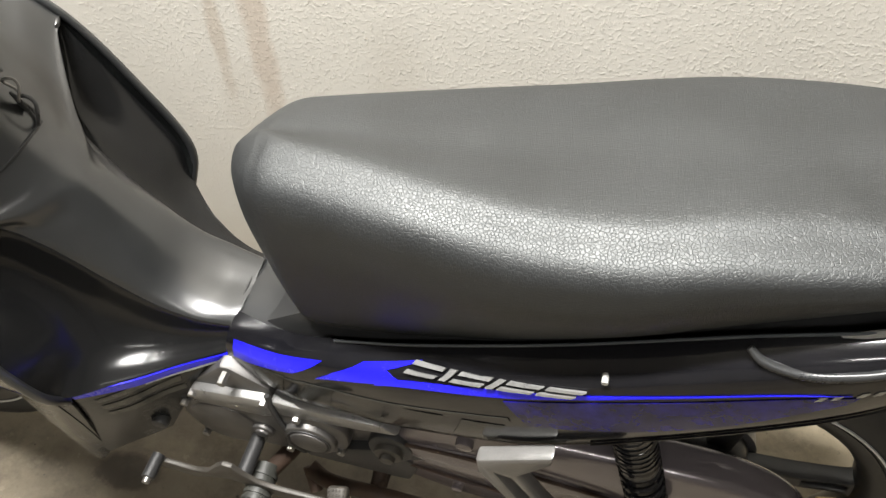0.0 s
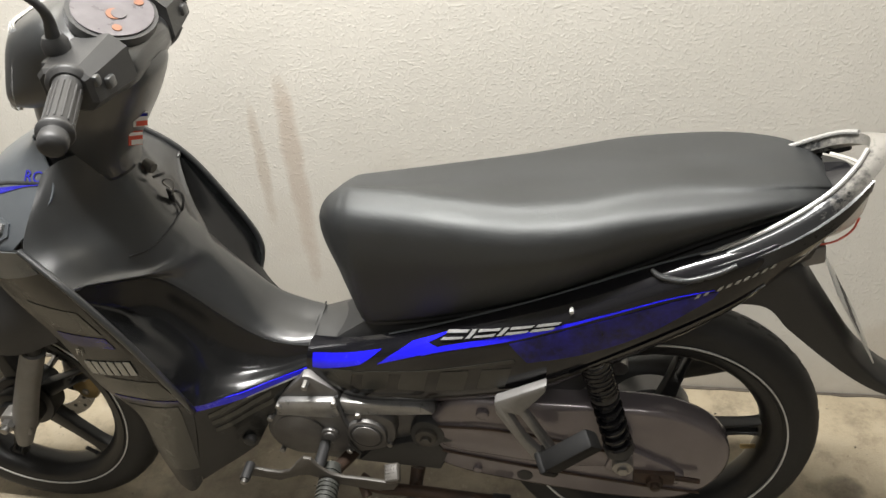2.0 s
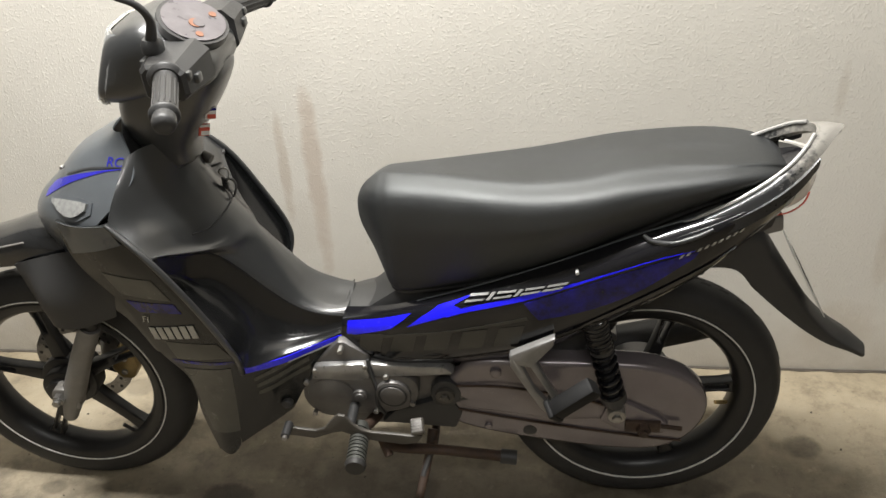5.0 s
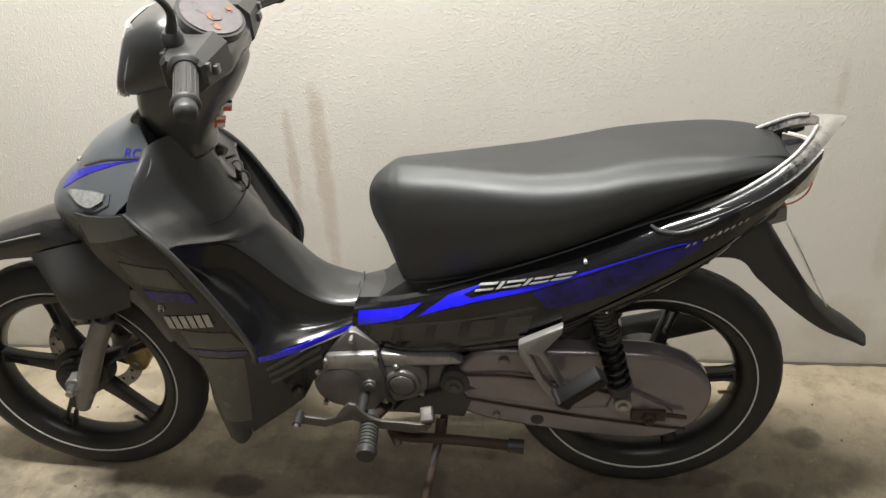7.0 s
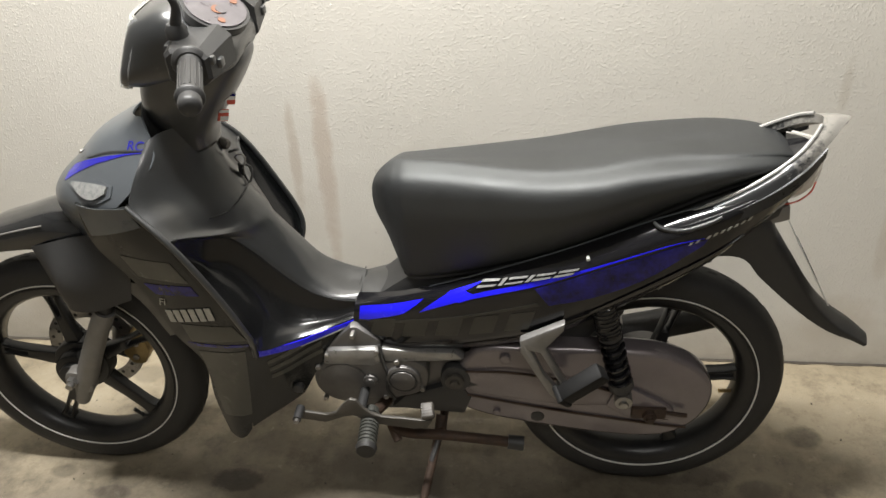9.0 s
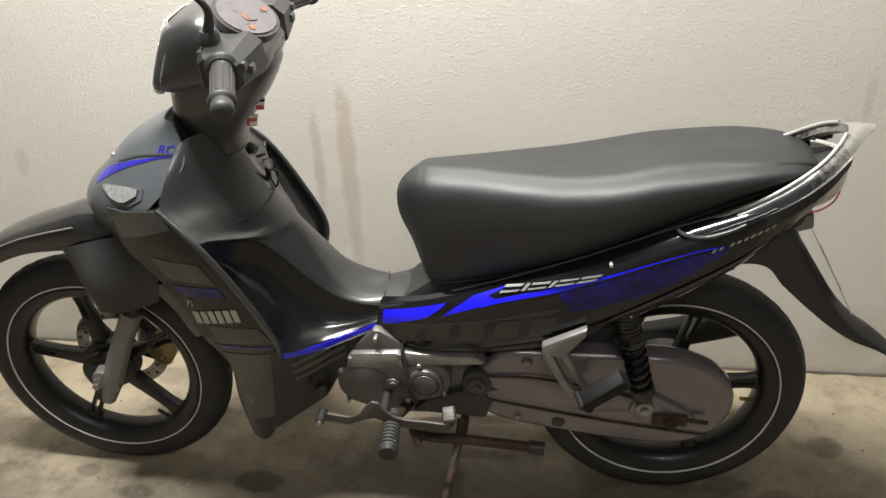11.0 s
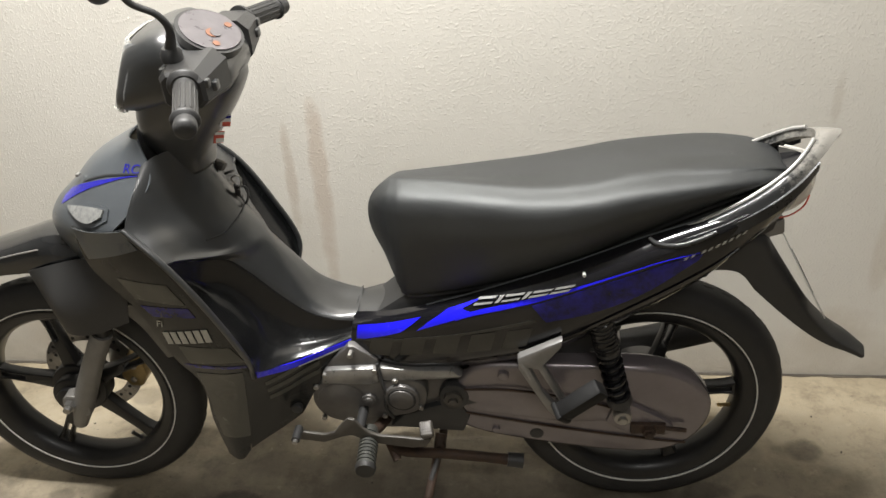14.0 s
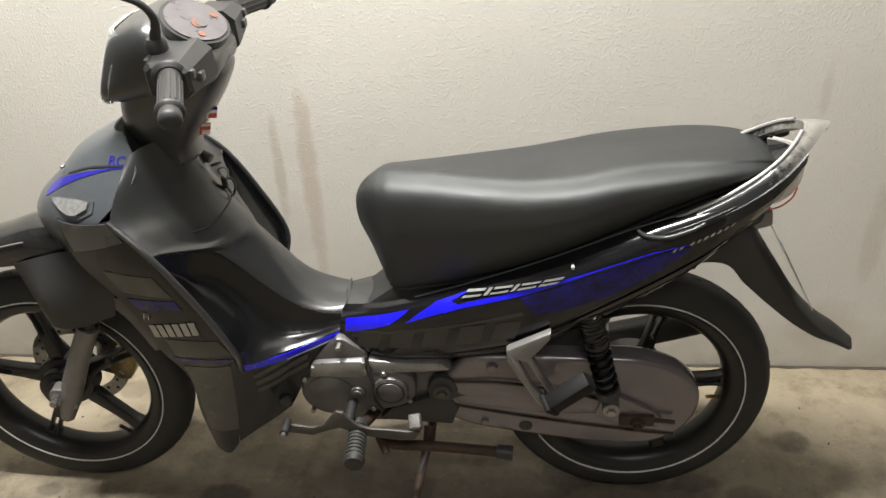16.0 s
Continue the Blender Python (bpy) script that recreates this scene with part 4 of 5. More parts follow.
for s in (-1, 1):
    part("knee_well", shell(net(well_rows if s < 0 else flip(well_rows), 60, 36), (0.5, s, 0.5), 0.003), WELL_SHADE, centre_cover, "glossy black hollow beside the tunnel, shade in its colour", 65)
saddle_rows = [[(x, y, z - y * y * 3.2) for y in (-w, -w / 2, 0, w / 2, w)] for x, z, w in ((-0.552, 0.521, 0.046), (-0.51, 0.531, 0.056), (-0.47, 0.545, 0.064), (-0.42, 0.562, 0.070))]
part("tunnel_cap", shell(net(saddle_rows, 24, 14), (0, 0, 1), 0.003), SATIN, centre_cover, "satin black cover piece under the seat nose")
part("cap_seam", tube([(-0.5525, y, 0.5225 - y * y * 2.6) for y in (-0.054, -0.03, 0.0, 0.03, 0.054)], 0.0016, 6, 20), MATT, centre_cover)
part("lid_seam", tube([(-0.7485, 0.031, 0.726), (-0.743, 0.0, 0.7305), (-0.7485, -0.031, 0.726), (-0.7625, -0.062, 0.7200), (-0.782, -0.090, 0.7255)], 0.0018, 6, 30), MATT, centre_cover)

# leg shields -------------------------------------------------------------------------------
shield_rows = [
    [(-1.012, -0.105, 0.765), (-0.965, -0.138, 0.775), (-0.920, -0.160, 0.787), (-0.876, -0.176, 0.803)],
    [(-0.990, -0.125, 0.690), (-0.930, -0.155, 0.706), (-0.870, -0.178, 0.722), (-0.812, -0.191, 0.738)],
    [(-0.912, -0.155, 0.616), (-0.858, -0.172, 0.625), (-0.805, -0.185, 0.633), (-0.757, -0.194, 0.640)],
    [(-0.873, -0.160, 0.515), (-0.822, -0.175, 0.523), (-0.770, -0.187, 0.531), (-0.716, -0.193, 0.538)],
    [(-0.838, -0.152, 0.435), (-0.798, -0.165, 0.446), (-0.760, -0.172, 0.458), (-0.724, -0.168, 0.472)],
    [(-0.842, -0.145, 0.330), (-0.815, -0.154, 0.328), (-0.790, -0.156, 0.328), (-0.762, -0.150, 0.335)],
    [(-0.833, -0.142, 0.228), (-0.815, -0.148, 0.218), (-0.800, -0.148, 0.222), (-0.785, -0.142, 0.240)]]
low_rows = [
    [(-0.728, -0.168, 0.490), (-0.665, -0.126, 0.474), (-0.610, -0.092, 0.475), (-0.553, -0.069, 0.487)],
    [(-0.765, -0.152, 0.370), (-0.700, -0.137, 0.385), (-0.655, -0.112, 0.405), (-0.596, -0.086, 0.445)],
    [(-0.780, -0.145, 0.250), (-0.740, -0.133, 0.275), (-0.700, -0.122, 0.300), (-0.667, -0.115, 0.325)]]
for s in (-1, 1):
    rows = shield_rows if s < 0 else flip(shield_rows)
    skin = Skin(rows, (-0.3, s, 0))
    shield = part("leg_shield", shell(net(rows, 22, 60), (-0.3, s, 0), 0.004), SHIELD, bike, "dark olive leg shield with grey and blue bands", 60)
    part("shield_head", skin.quad([(-1.008, 0.764), (-0.880, 0.800), (-0.858, 0.768), (-0.985, 0.712)], 20, 10, 0.002, 0.0015), GRAPHITE, shield, "graphite painted head of the shield")
    part("olive_band", skin.quad([(-0.930, 0.690), (-0.826, 0.700), (-0.802, 0.657), (-0.905, 0.648)], 12, 6), OLIVE, shield, "olive-grey band")
    part("blue_band", skin.quad([(-0.900, 0.634), (-0.800, 0.650), (-0.790, 0.630), (-0.880, 0.614)], 12, 4), DEEPBLUE, shield, "dark blue band")
    part("olive_band", skin.quad([(-0.848, 0.550), (-0.742, 0.566), (-0.722, 0.534), (-0.838, 0.506)], 12, 6), OLIVE, shield, "olive-grey band")
    part("blue_band", skin.quad([(-0.852, 0.499), (-0.724, 0.520), (-0.723, 0.513), (-0.850, 0.491)], 12, 3), DEEPBLUE, shield, "dark blue line")
    part("olive_band", skin.quad([(-0.836, 0.476), (-0.738, 0.494), (-0.774, 0.290), (-0.829, 0.290)], 10, 14), OLIVE, shield, "olive-grey lower end")
    for k in range(6):
        x = -0.868 + 0.0168 * k
        z = 0.551 + 0.0048 * k
        part("badge_bar", skin.quad([(x - 0.004, z + 0.028), (x + 0.0085, z + 0.031), (x + 0.0125, z + 0.003), (x, z)], 4, 4, 0.0022, 0.001), PALEPRINT, shield, "pale grey printed bar")
    if s < 0:
        part("small_letters", letters_on(skin, "Fi", (-0.880, 0.591), (1.0, 0.16), (0.02, 1.0), 0.022), PALEPRINT, shield, "pale letters")
    rim_path = [(x, y * -s, z) for x, y, z in [r[-1] for r in shield_rows[:5]]]
    part("shield_rim", tube(rim_path, 0.0055, 10, 40), SATIN, shield, "satin black rim")
    rows = low_rows if s < 0 else flip(low_rows)
    skin = Skin(rows, (0, s, 0))
    low = part("lower_cowl", shell(net(rows, 24, 20), (0, s, 0), 0.003), SHIELD, bike, "dark olive lower cowl with a blue stripe")
    if s < 0:
        part("blue_stripe", skin.band([(-0.722, 0.482), (-0.665, 0.472), (-0.61, 0.474), (-0.555, 0.485)], [(-0.724, 0.463), (-0.665, 0.457), (-0.61, 0.463), (-0.557, 0.478)], 24, 3, 0.003, 0.002), BLUE, low, "bright blue stripe")
        part("white_stripe", skin.band([(-0.655, 0.456), (-0.61, 0.461), (-0.557, 0.477)], [(-0.655, 0.4545), (-0.61, 0.459), (-0.558, 0.474)], 16, 3, 0.003, 0.002), WHITE, low, "thin white stripe")
    for k in range(3):
        z = 0.440 - 0.020 * k
        part("olive_stripe", skin.band([(-0.715, z), (-0.66, z + 0.018), (-0.62, z + 0.030)], [(-0.716, z - 0.010), (-0.66, z + 0.007), (-0.622, z + 0.019)], 14, 3), OLIVE, low)
    part("cowl_clip", disc(0.011, s * 0.126, s * 0.108, (-0.676, 0.343), 16, 0.003), MATT, low)
    # dark inner wall behind the shield
    rows = [[(-0.95, -0.09, 0.70), (-0.88, -0.10, 0.71), (-0.85, -0.10, 0.71)], [(-0.86, -0.09, 0.50), (-0.78, -0.09, 0.48), (-0.68, -0.085, 0.455)], [(-0.84, -0.09, 0.36), (-0.78, -0.09, 0.38), (-0.68, -0.085, 0.42)], [(-0.83, -0.09, 0.30), (-0.80, -0.09, 0.30), (-0.78, -0.09, 0.30)]]
    part("inner_shield", shell(net(rows if s < 0 else flip(rows), 10, 20), (0, s, 0), 0.004), MATT, bike)

# nose cowl ----------------------------------------------------------------------------------
nose_half = [
    [(-0.905, 0, 0.898), (-0.898, -0.030, 0.900), (-0.885, -0.050, 0.905), (-0.875, -0.060, 0.908), (-0.866, -0.066, 0.911)],
    [(-0.982, 0, 0.858), (-0.968, -0.042, 0.857), (-0.930, -0.075, 0.856), (-0.888, -0.092, 0.856), (-0.843, -0.104, 0.854)],
    [(-1.038, 0, 0.807), (-1.018, -0.052, 0.806), (-0.972, -0.095, 0.806), (-0.925, -0.120, 0.808), (-0.878, -0.138, 0.812)],
    [(-1.088, 0, 0.763), (-1.064, -0.056, 0.763), (-1.012, -0.100, 0.765), (-0.965, -0.128, 0.769), (-0.922, -0.147, 0.772)],
    [(-1.108, 0, 0.720), (-1.082, -0.050, 0.720), (-1.035, -0.088, 0.720), (-0.990, -0.112, 0.722), (-0.955, -0.130, 0.726)],
    [(-1.085, 0, 0.655), (-1.066, -0.042, 0.655), (-1.030, -0.070, 0.655), (-0.998, -0.090, 0.655), (-0.968, -0.108, 0.652)]]
nose_rows = [[(x, -y, z) for x, y, z in r[:0:-1]] + r for r in nose_half]
nose = part("nose_cowl", shell(net(nose_rows, 61, 44), (-1, 0, 0.4), 0.003), GRAPHITE, bike, "graphite nose cowl with blue stripes", 65)
for s in (-1, 1):
    skin = Skin(nose_half if s < 0 else flip(nose_half), (-0.5, s, 0.4), (0, 2))
    part("blue_stripe", skin.band([(-1.045, 0.793), (-1.0, 0.820), (-0.948, 0.841), (-0.90, 0.8535), (-0.858, 0.860)], [(-1.050, 0.779), (-1.0, 0.809), (-0.954, 0.832), (-0.90, 0.851), (-0.858, 0.8595)], 26, 4), VIOLET, nose, "violet-blue stripe")
    part("dark_line", skin.band([(-0.990, 0.829), (-0.940, 0.8495), (-0.900, 0.8580), (-0.858, 0.8630)], [(-0.990, 0.8272), (-0.940, 0.8470), (-0.900, 0.8556), (-0.858, 0.8612)], 20, 3, 0.0014), SATIN, nose, "thin black line")
    part("dark_letters", letters_on(skin, "RC", (-0.897, 0.8590), (1.35, 0.10), (0.0, 1.0), 0.019, 0.0012), VIOLET, nose, "dark blue letters")
    bezel = part("indicator_bezel", skin.band([(-1.030, 0.788), (-0.99, 0.802), (-0.948, 0.810), (-0.920, 0.809)], [(-1.030, 0.782), (-0.99, 0.775), (-0.958, 0.777), (-0.922, 0.794)], 26, 6, 0.0025, 0.002), GRAPHITE, nose, "graphite indicator surround")
    part("indicator_lens", skin.band([(-1.016, 0.789), (-0.985, 0.798), (-0.950, 0.805), (-0.928, 0.806)], [(-1.016, 0.786), (-0.990, 0.780), (-0.960, 0.782), (-0.932, 0.796)], 20, 6, 0.007, 0.004), LENSGREY, bezel, "pale indicator lens")
part("nose_clip", disc(0.003, -0.050, -0.040, (-1.005, 0.834), 10, 0.001), STEEL, nose)

# handlebar cover, lamp and dial -----------------------------------------------------------------
def oval(cx, z, a_front, a_back, w, n=48, power=2.4, tilt=0.0):
    out = []
    for k in range(n):
        t = 2 * math.pi * k / n
        c, s = math.cos(t), math.sin(t)
        r = (abs(c) ** power + abs(s) ** power) ** (-1 / power)
        ax = a_front if c < 0 else a_back
        x = cx + ax * c * r
        out.append((x, w * s * r, z + tilt * (x - cx)))
    return out


neck = spline([(-0.810, 0.828, 0.036, 0.038, 0.045, 0.15), (-0.806, 0.860, 0.044, 0.042, 0.055, 0.15), (-0.799, 0.90, 0.078, 0.064, 0.068, 0.1), (-0.790, 0.94, 0.088, 0.083, 0.078, 0.05), (-0.782, 0.985, 0.080, 0.098, 0.083, 0.0), (-0.780, 1.005, 0.070, 0.096, 0.080, 0.0)], 26)
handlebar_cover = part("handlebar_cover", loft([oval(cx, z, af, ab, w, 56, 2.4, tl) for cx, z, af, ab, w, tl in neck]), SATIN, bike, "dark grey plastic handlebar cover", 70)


def rounded(x, z0, z1, hw, n=48, power=3.2):
    out = []
    for t in np.linspace(0, 2 * math.pi, n, endpoint=False):
        c, q = math.cos(t), math.sin(t)
        r = (abs(c) ** power + abs(q) ** power) ** (-1 / power)
        out.append((x, hw * c * r, (z0 + z1) / 2 + (z1 - z0) / 2 * q * r))
    return out


def raked(points):
    """Leans the front of the lamp shell back towards its top."""
    return [(x + min(max((-0.74 - x) / 0.13, 0.0), 1.0) * (z - 1.0) * 0.45, y, z) for x, y, z in points]


cowl = [raked(rounded(*k, 48, 4.0)) for k in spline([(-0.876, 0.966, 1.064, 0.058), (-0.870, 0.956, 1.074, 0.068), (-0.85, 0.953, 1.081, 0.078), (-0.82, 0.955, 1.089, 0.085), (-0.785, 0.960, 1.090, 0.088), (-0.755, 0.968, 1.072, 0.086), (-0.72, 0.975, 1.052, 0.080), (-0.695, 0.988, 1.038, 0.068), (-0.685, 1.002, 1.026, 0.050)], 44)]
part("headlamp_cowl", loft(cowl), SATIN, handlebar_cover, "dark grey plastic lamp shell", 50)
lamp_rows = []
for z, w in ((0.958, 0.065), (0.985, 0.0755), (1.012, 0.0775), (1.040, 0.0762), (1.072, 0.065)):
    lamp_rows.append([(-0.884 + (z - 1.0) * 0.45 + 0.030 * abs(k) ** 5, k * w, z) for k in (-1, -0.85, -0.6, -0.3, 0, 0.3, 0.6, 0.85, 1)])
headlamp = part("headlamp", shell(net(lamp_rows, 44, 22), (-1, 0, 0), 0.003), CLEAR, handlebar_cover, "clear plastic headlamp lens")
headlamp.visible_shadow = False
refl_rows = [[(x + 0.005, y * 0.98, z) for x, y, z in r] for r in lamp_rows]
part("reflector", shell(net(refl_rows, 36, 18), (-1, 0, 0), 0.002), REFLECTOR, headlamp, "silver lamp reflector")


def dial_disc(rx, ry, lift, dome, seg=48):
    """An oval plate facing up and back, set in the top of the cover."""
    m = Matrix.Translation((-0.732, 0, 1.056)) @ Matrix.Rotation(radians(30), 4, "Y")
    rings = [[(rx * f * math.cos(w), ry * f * math.sin(w), lift + dome * (1 - f * f)) for w in np.linspace(0, 2 * math.pi, seg, endpoint=False)] for f in (0.05, 0.4, 0.7, 0.9, 1.0)]
    rings.append([(rx * math.cos(w), ry * math.sin(w), lift - 0.012) for w in np.linspace(0, 2 * math.pi, seg, endpoint=False)])
    return turned(loft(rings), m)


dial = part("instrument_panel", dial_disc(0.054, 0.070, 0.014, 0.0), MATT, handlebar_cover, "oval instrument panel")
part("dial_face", dial_disc(0.048, 0.064, 0.0165, 0.0), DIAL, dial, "dial face, pale for its lens reflection")
m_dial = Matrix.Translation((-0.732, 0, 1.056)) @ Matrix.Rotation(radians(30), 4, "Y")
for (px, py, rx, ry, mat) in ((0.006, -0.010, 0.010, 0.013, ORANGE), (0.010, -0.006, 0.009, 0.012, DIAL), (0.016, 0.040, 0.006, 0.008, ORANGE), (0.022, -0.036, 0.006, 0.007, ORANGE)):
    b = loft([[(px + rx * f * math.cos(w), py + ry * f * math.sin(w), 0.0166 + 0.0012 * (1 if mat is not DIAL else 1.6)) for w in np.linspace(0, 2 * math.pi, 28, endpoint=False)] for f in (0.1, 1.0)] + [[(px + rx * math.cos(w), py + ry * math.sin(w), 0.016) for w in np.linspace(0, 2 * math.pi, 28, endpoint=False)]])
    part("dial_print", turned(b, m_dial), mat, dial)

for s in (-1, 1):
    # switch pod and grip
    pod = [[(-0.728 + a * 0.036 * k, s * y, 1.026 + b * 0.030 * k) for a, b in ((-1, -0.7), (-0.7, -1), (0.6, -1), (1, -0.6), (1, 0.55), (0.6, 1), (-0.7, 1), (-1, 0.7))] for y, k in ((0.060, 1.22), (0.085, 1.14), (0.115, 1.04), (0.138, 0.95), (0.144, 0.8))]
    pod_ob = part("switch_pod", loft(pod), MATT, handlebar_cover, "black switch housing", 30)
    part("switch_button", box(-0.700, -0.684, s * 0.112 - 0.008, s * 0.112 + 0.008, 1.016, 1.031, 0.003), SATIN, pod_ob)
    part("switch_button", box(-0.702, -0.688, s * 0.132 - 0.006, s * 0.132 + 0.006, 1.028, 1.042, 0.003), SATIN, pod_ob)
    g0, g1 = np.array((-0.724, s * 0.138, 1.036)), np.array((-0.687, s * 0.246, 1.024))
    pts = [g0 + (g1 - g0) * f for f in (0, 0.05, 0.1, 0.13, 0.5, 0.86, 0.9, 0.95, 1.0)]
    grip = part("grip", tube(pts, [0.026, 0.026, 0.0205, 0.0170, 0.0168, 0.0172, 0.0205, 0.0205, 0.014], 24, 44), MATT, handlebar_cover, "worn black rubber grip", 35)
    d = (g1 - g0) / np.linalg.norm(g1 - g0)
    side_v = np.cross(d, (0, 0, 1.0))
    for k in range(14):
        a = 2 * math.pi * k / 14
        off = 0.0166 * (side_v * math.cos(a) + np.cross(side_v, d) * math.sin(a))
        part("grip_rib", tube([g0 + (g1 - g0) * 0.2 + off, g0 + (g1 - g0) * 0.83 + off], 0.0016, 6, 3), MATT, grip)
    part("grip_end", tube([g1 - d * 0.004, g1 + d * 0.006, g1 + d * 0.016, g1 + d * 0.021], [0.0155, 0.0165, 0.0155, 0.009], 20, 10), MATT, grip, "bar end plug")
# clutchless left side: choke cable boot and brake lever on the far side
part("brake_lever", tube([(-0.755, 0.11, 1.022), (-0.78, 0.16, 1.018), (-0.77, 0.22, 1.012), (-0.755, 0.27, 1.010)], [0.008, 0.0065, 0.006, 0.007], 10, 20), STEEL, handlebar_cover, "alloy brake lever")
part("lever_bracket", tube([(-0.75, 0.08, 0.995), (-0.735, 0.115, 0.985), (-0.72, 0.13, 1.0)], [0.016, 0.02, 0.018], 10, 12), MATT, handlebar_cover)

# mirror on the near side
stem = part("mirror", tube([(-0.752, -0.098, 1.045), (-0.750, -0.100, 1.075), (-0.738, -0.112, 1.110), (-0.748, -0.122, 1.136), (-0.775, -0.134, 1.156), (-0.785, -0.142, 1.185)], [0.0110, 0.0090, 0.0062, 0.0052, 0.0052, 0.006], 14, 30), MATT, bike, "black mirror on a bent stem")
part("mirror_boot", lathe([(0.0, 0), (0.0165, 0), (0.0165, 0.012), (0.012, 0.02), (0.0, 0.02)], 18, (0, 0, 0), False), MATT, stem).matrix_local = pose(-0.752, -0.098, 1.058, 90, 0, 0)
part("mirror_nut", lathe([(0.0, 0), (0.0145, 0), (0.0145, 0.010), (0.0, 0.010)], 6, (0, 0, 0), False), STEEL, stem).matrix_local = pose(-0.752, -0.098, 1.046, 90, 0, 0)
part("mirror_perch", box(-0.775, -0.728, -0.112, -0.080, 1.0, 1.050, 0.006), SATIN, stem, "perch of the mirror")
head = bmesh.new()
bmesh.ops.create_uvsphere(head, u_segments=32, v_segments=16, radius=1.0)
for v in head.verts:
    v.co = Vector((v.co.x * 0.022, v.co.y * 0.062, v.co.z * 0.042))
part("mirror_head", turned(head, pose(-0.790, -0.158, 1.208, 0, 12, 8)), MATT, stem, "black oval mirror shell")
glass = bmesh.new()
bmesh.ops.create_uvsphere(glass, u_segments=32, v_segments=12, radius=1.0)
for v in glass.verts:
    v.co = Vector((0.016 + v.co.x * 0.008, v.co.y * 0.053, v.co.z * 0.034))
part("mirror_glass", turned(glass, pose(-0.790, -0.158, 1.208, 0, 12, 8)), MIRRORGLASS, stem, "mirror glass")

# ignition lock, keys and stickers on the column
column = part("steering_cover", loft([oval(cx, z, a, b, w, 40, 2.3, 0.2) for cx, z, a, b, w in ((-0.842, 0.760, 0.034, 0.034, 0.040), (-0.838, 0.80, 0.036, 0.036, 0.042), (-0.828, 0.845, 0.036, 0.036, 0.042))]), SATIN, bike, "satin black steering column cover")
part("ignition_lock", turned(lathe([(0.0, -0.005), (0.008, -0.005), (0.010, 0.0), (0.010, 0.012), (0.0, 0.012)], 24, (0, 0, 0), False), pose(-0.776, 0.034, 0.805, 20, 0, 75)), DULL, column, "dull metal ignition lock")
keys = tagged(new("key_bunch"), "small bunch of keys hanging from the ignition lock", "keys")
keys.matrix_world = pose(0, 0, 0, LEAN) @ pose(-0.752, 0.026, 0.785)
part("key", turned(plate(curved([(-0.004, -0.004), (-0.010, 0.012), (0, 0.022), (0.010, 0.012), (0.004, -0.004)], 20), -0.002, 0.002, 0.0006), pose(-0.012, 0, 0.010, 60, 0, 40)), MATT, keys, "black key bow")
for nm, mat, dx, dz in (("key_ring", STEEL, 0.0, -0.010), ("key_loop", MATT, 0.006, -0.036)):
    r = 0.010 if nm == "key_ring" else 0.013
    path = [(r * math.cos(a), 0.004 * math.sin(2 * a), r * 1.35 * math.sin(a)) for a in np.linspace(0, 2 * math.pi, 13)]
    part(nm, turned(tube(path, 0.0016 if nm == "key_ring" else 0.0022, 8, 40), pose(dx, 0, dz, 0, 0, -25)), mat, keys)
part("key_tag", turned(box(-0.006, 0.006, -0.002, 0.002, -0.028, 0.0, 0.0015), pose(0.0, -0.004, -0.014, 10, 14, -20)), MATT, keys, "black tag")
for z, mats in ((0.925, (DEEPBLUE, WHITE, RED)), (0.895, (WHITE, RED, WHITE))):
    x = -0.722 - (0.925 - z) * 0.6
    m = pose(x, -0.030, z, 0, 22, 62)
    sticker = part("sticker", turned(box(-0.011, 0.011, -0.0008, 0.0008, -0.010, 0.010), m), mats[1], handlebar_cover, "small white sticker with coloured bars")
    part("sticker_bar", turned(box(-0.0105, 0.0105, -0.0014, 0.0014, 0.004, 0.0085), m), mats[0], sticker)
    part("sticker_bar", turned(box(-0.007, 0.0105, -0.0014, 0.0014, -0.009, -0.002), m), mats[2], sticker)

# tail -----------------------------------------------------------------------------------------
rail_half = [
    [(-0.004, -0.106, 0.722), (-0.002, -0.099, 0.731), (0.0, -0.090, 0.733)],
    [(0.060, -0.106, 0.748), (0.058, -0.099, 0.759), (0.056, -0.090, 0.761)],
    [(0.115, -0.100, 0.772), (0.112, -0.093, 0.786), (0.110, -0.084, 0.788)],
    [(0.160, -0.090, 0.796), (0.157, -0.083, 0.811), (0.154, -0.074, 0.814)],
    [(0.200, -0.073, 0.822), (0.196, -0.068, 0.834), (0.188, -0.061, 0.838)],
    [(0.234, -0.049, 0.850), (0.226, -0.046, 0.857), (0.212, -0.043, 0.858)],
    [(0.260, -0.022, 0.869), (0.246, -0.022, 0.872), (0.228, -0.022, 0.871)],
    [(0.276, 0.0, 0.878), (0.256, 0.0, 0.880), (0.235, 0.0, 0.877)]]
rail_rows = rail_half + [[(x, -y, z) for x, y, z in r] for r in rail_half[-2::-1]]
grab_rail = part("grab_rail", shell(net(rail_rows, 10, 90), (0, 0, 1), 0.014), WORN, bike, "cast grab rail with paint worn to bare metal", 50)
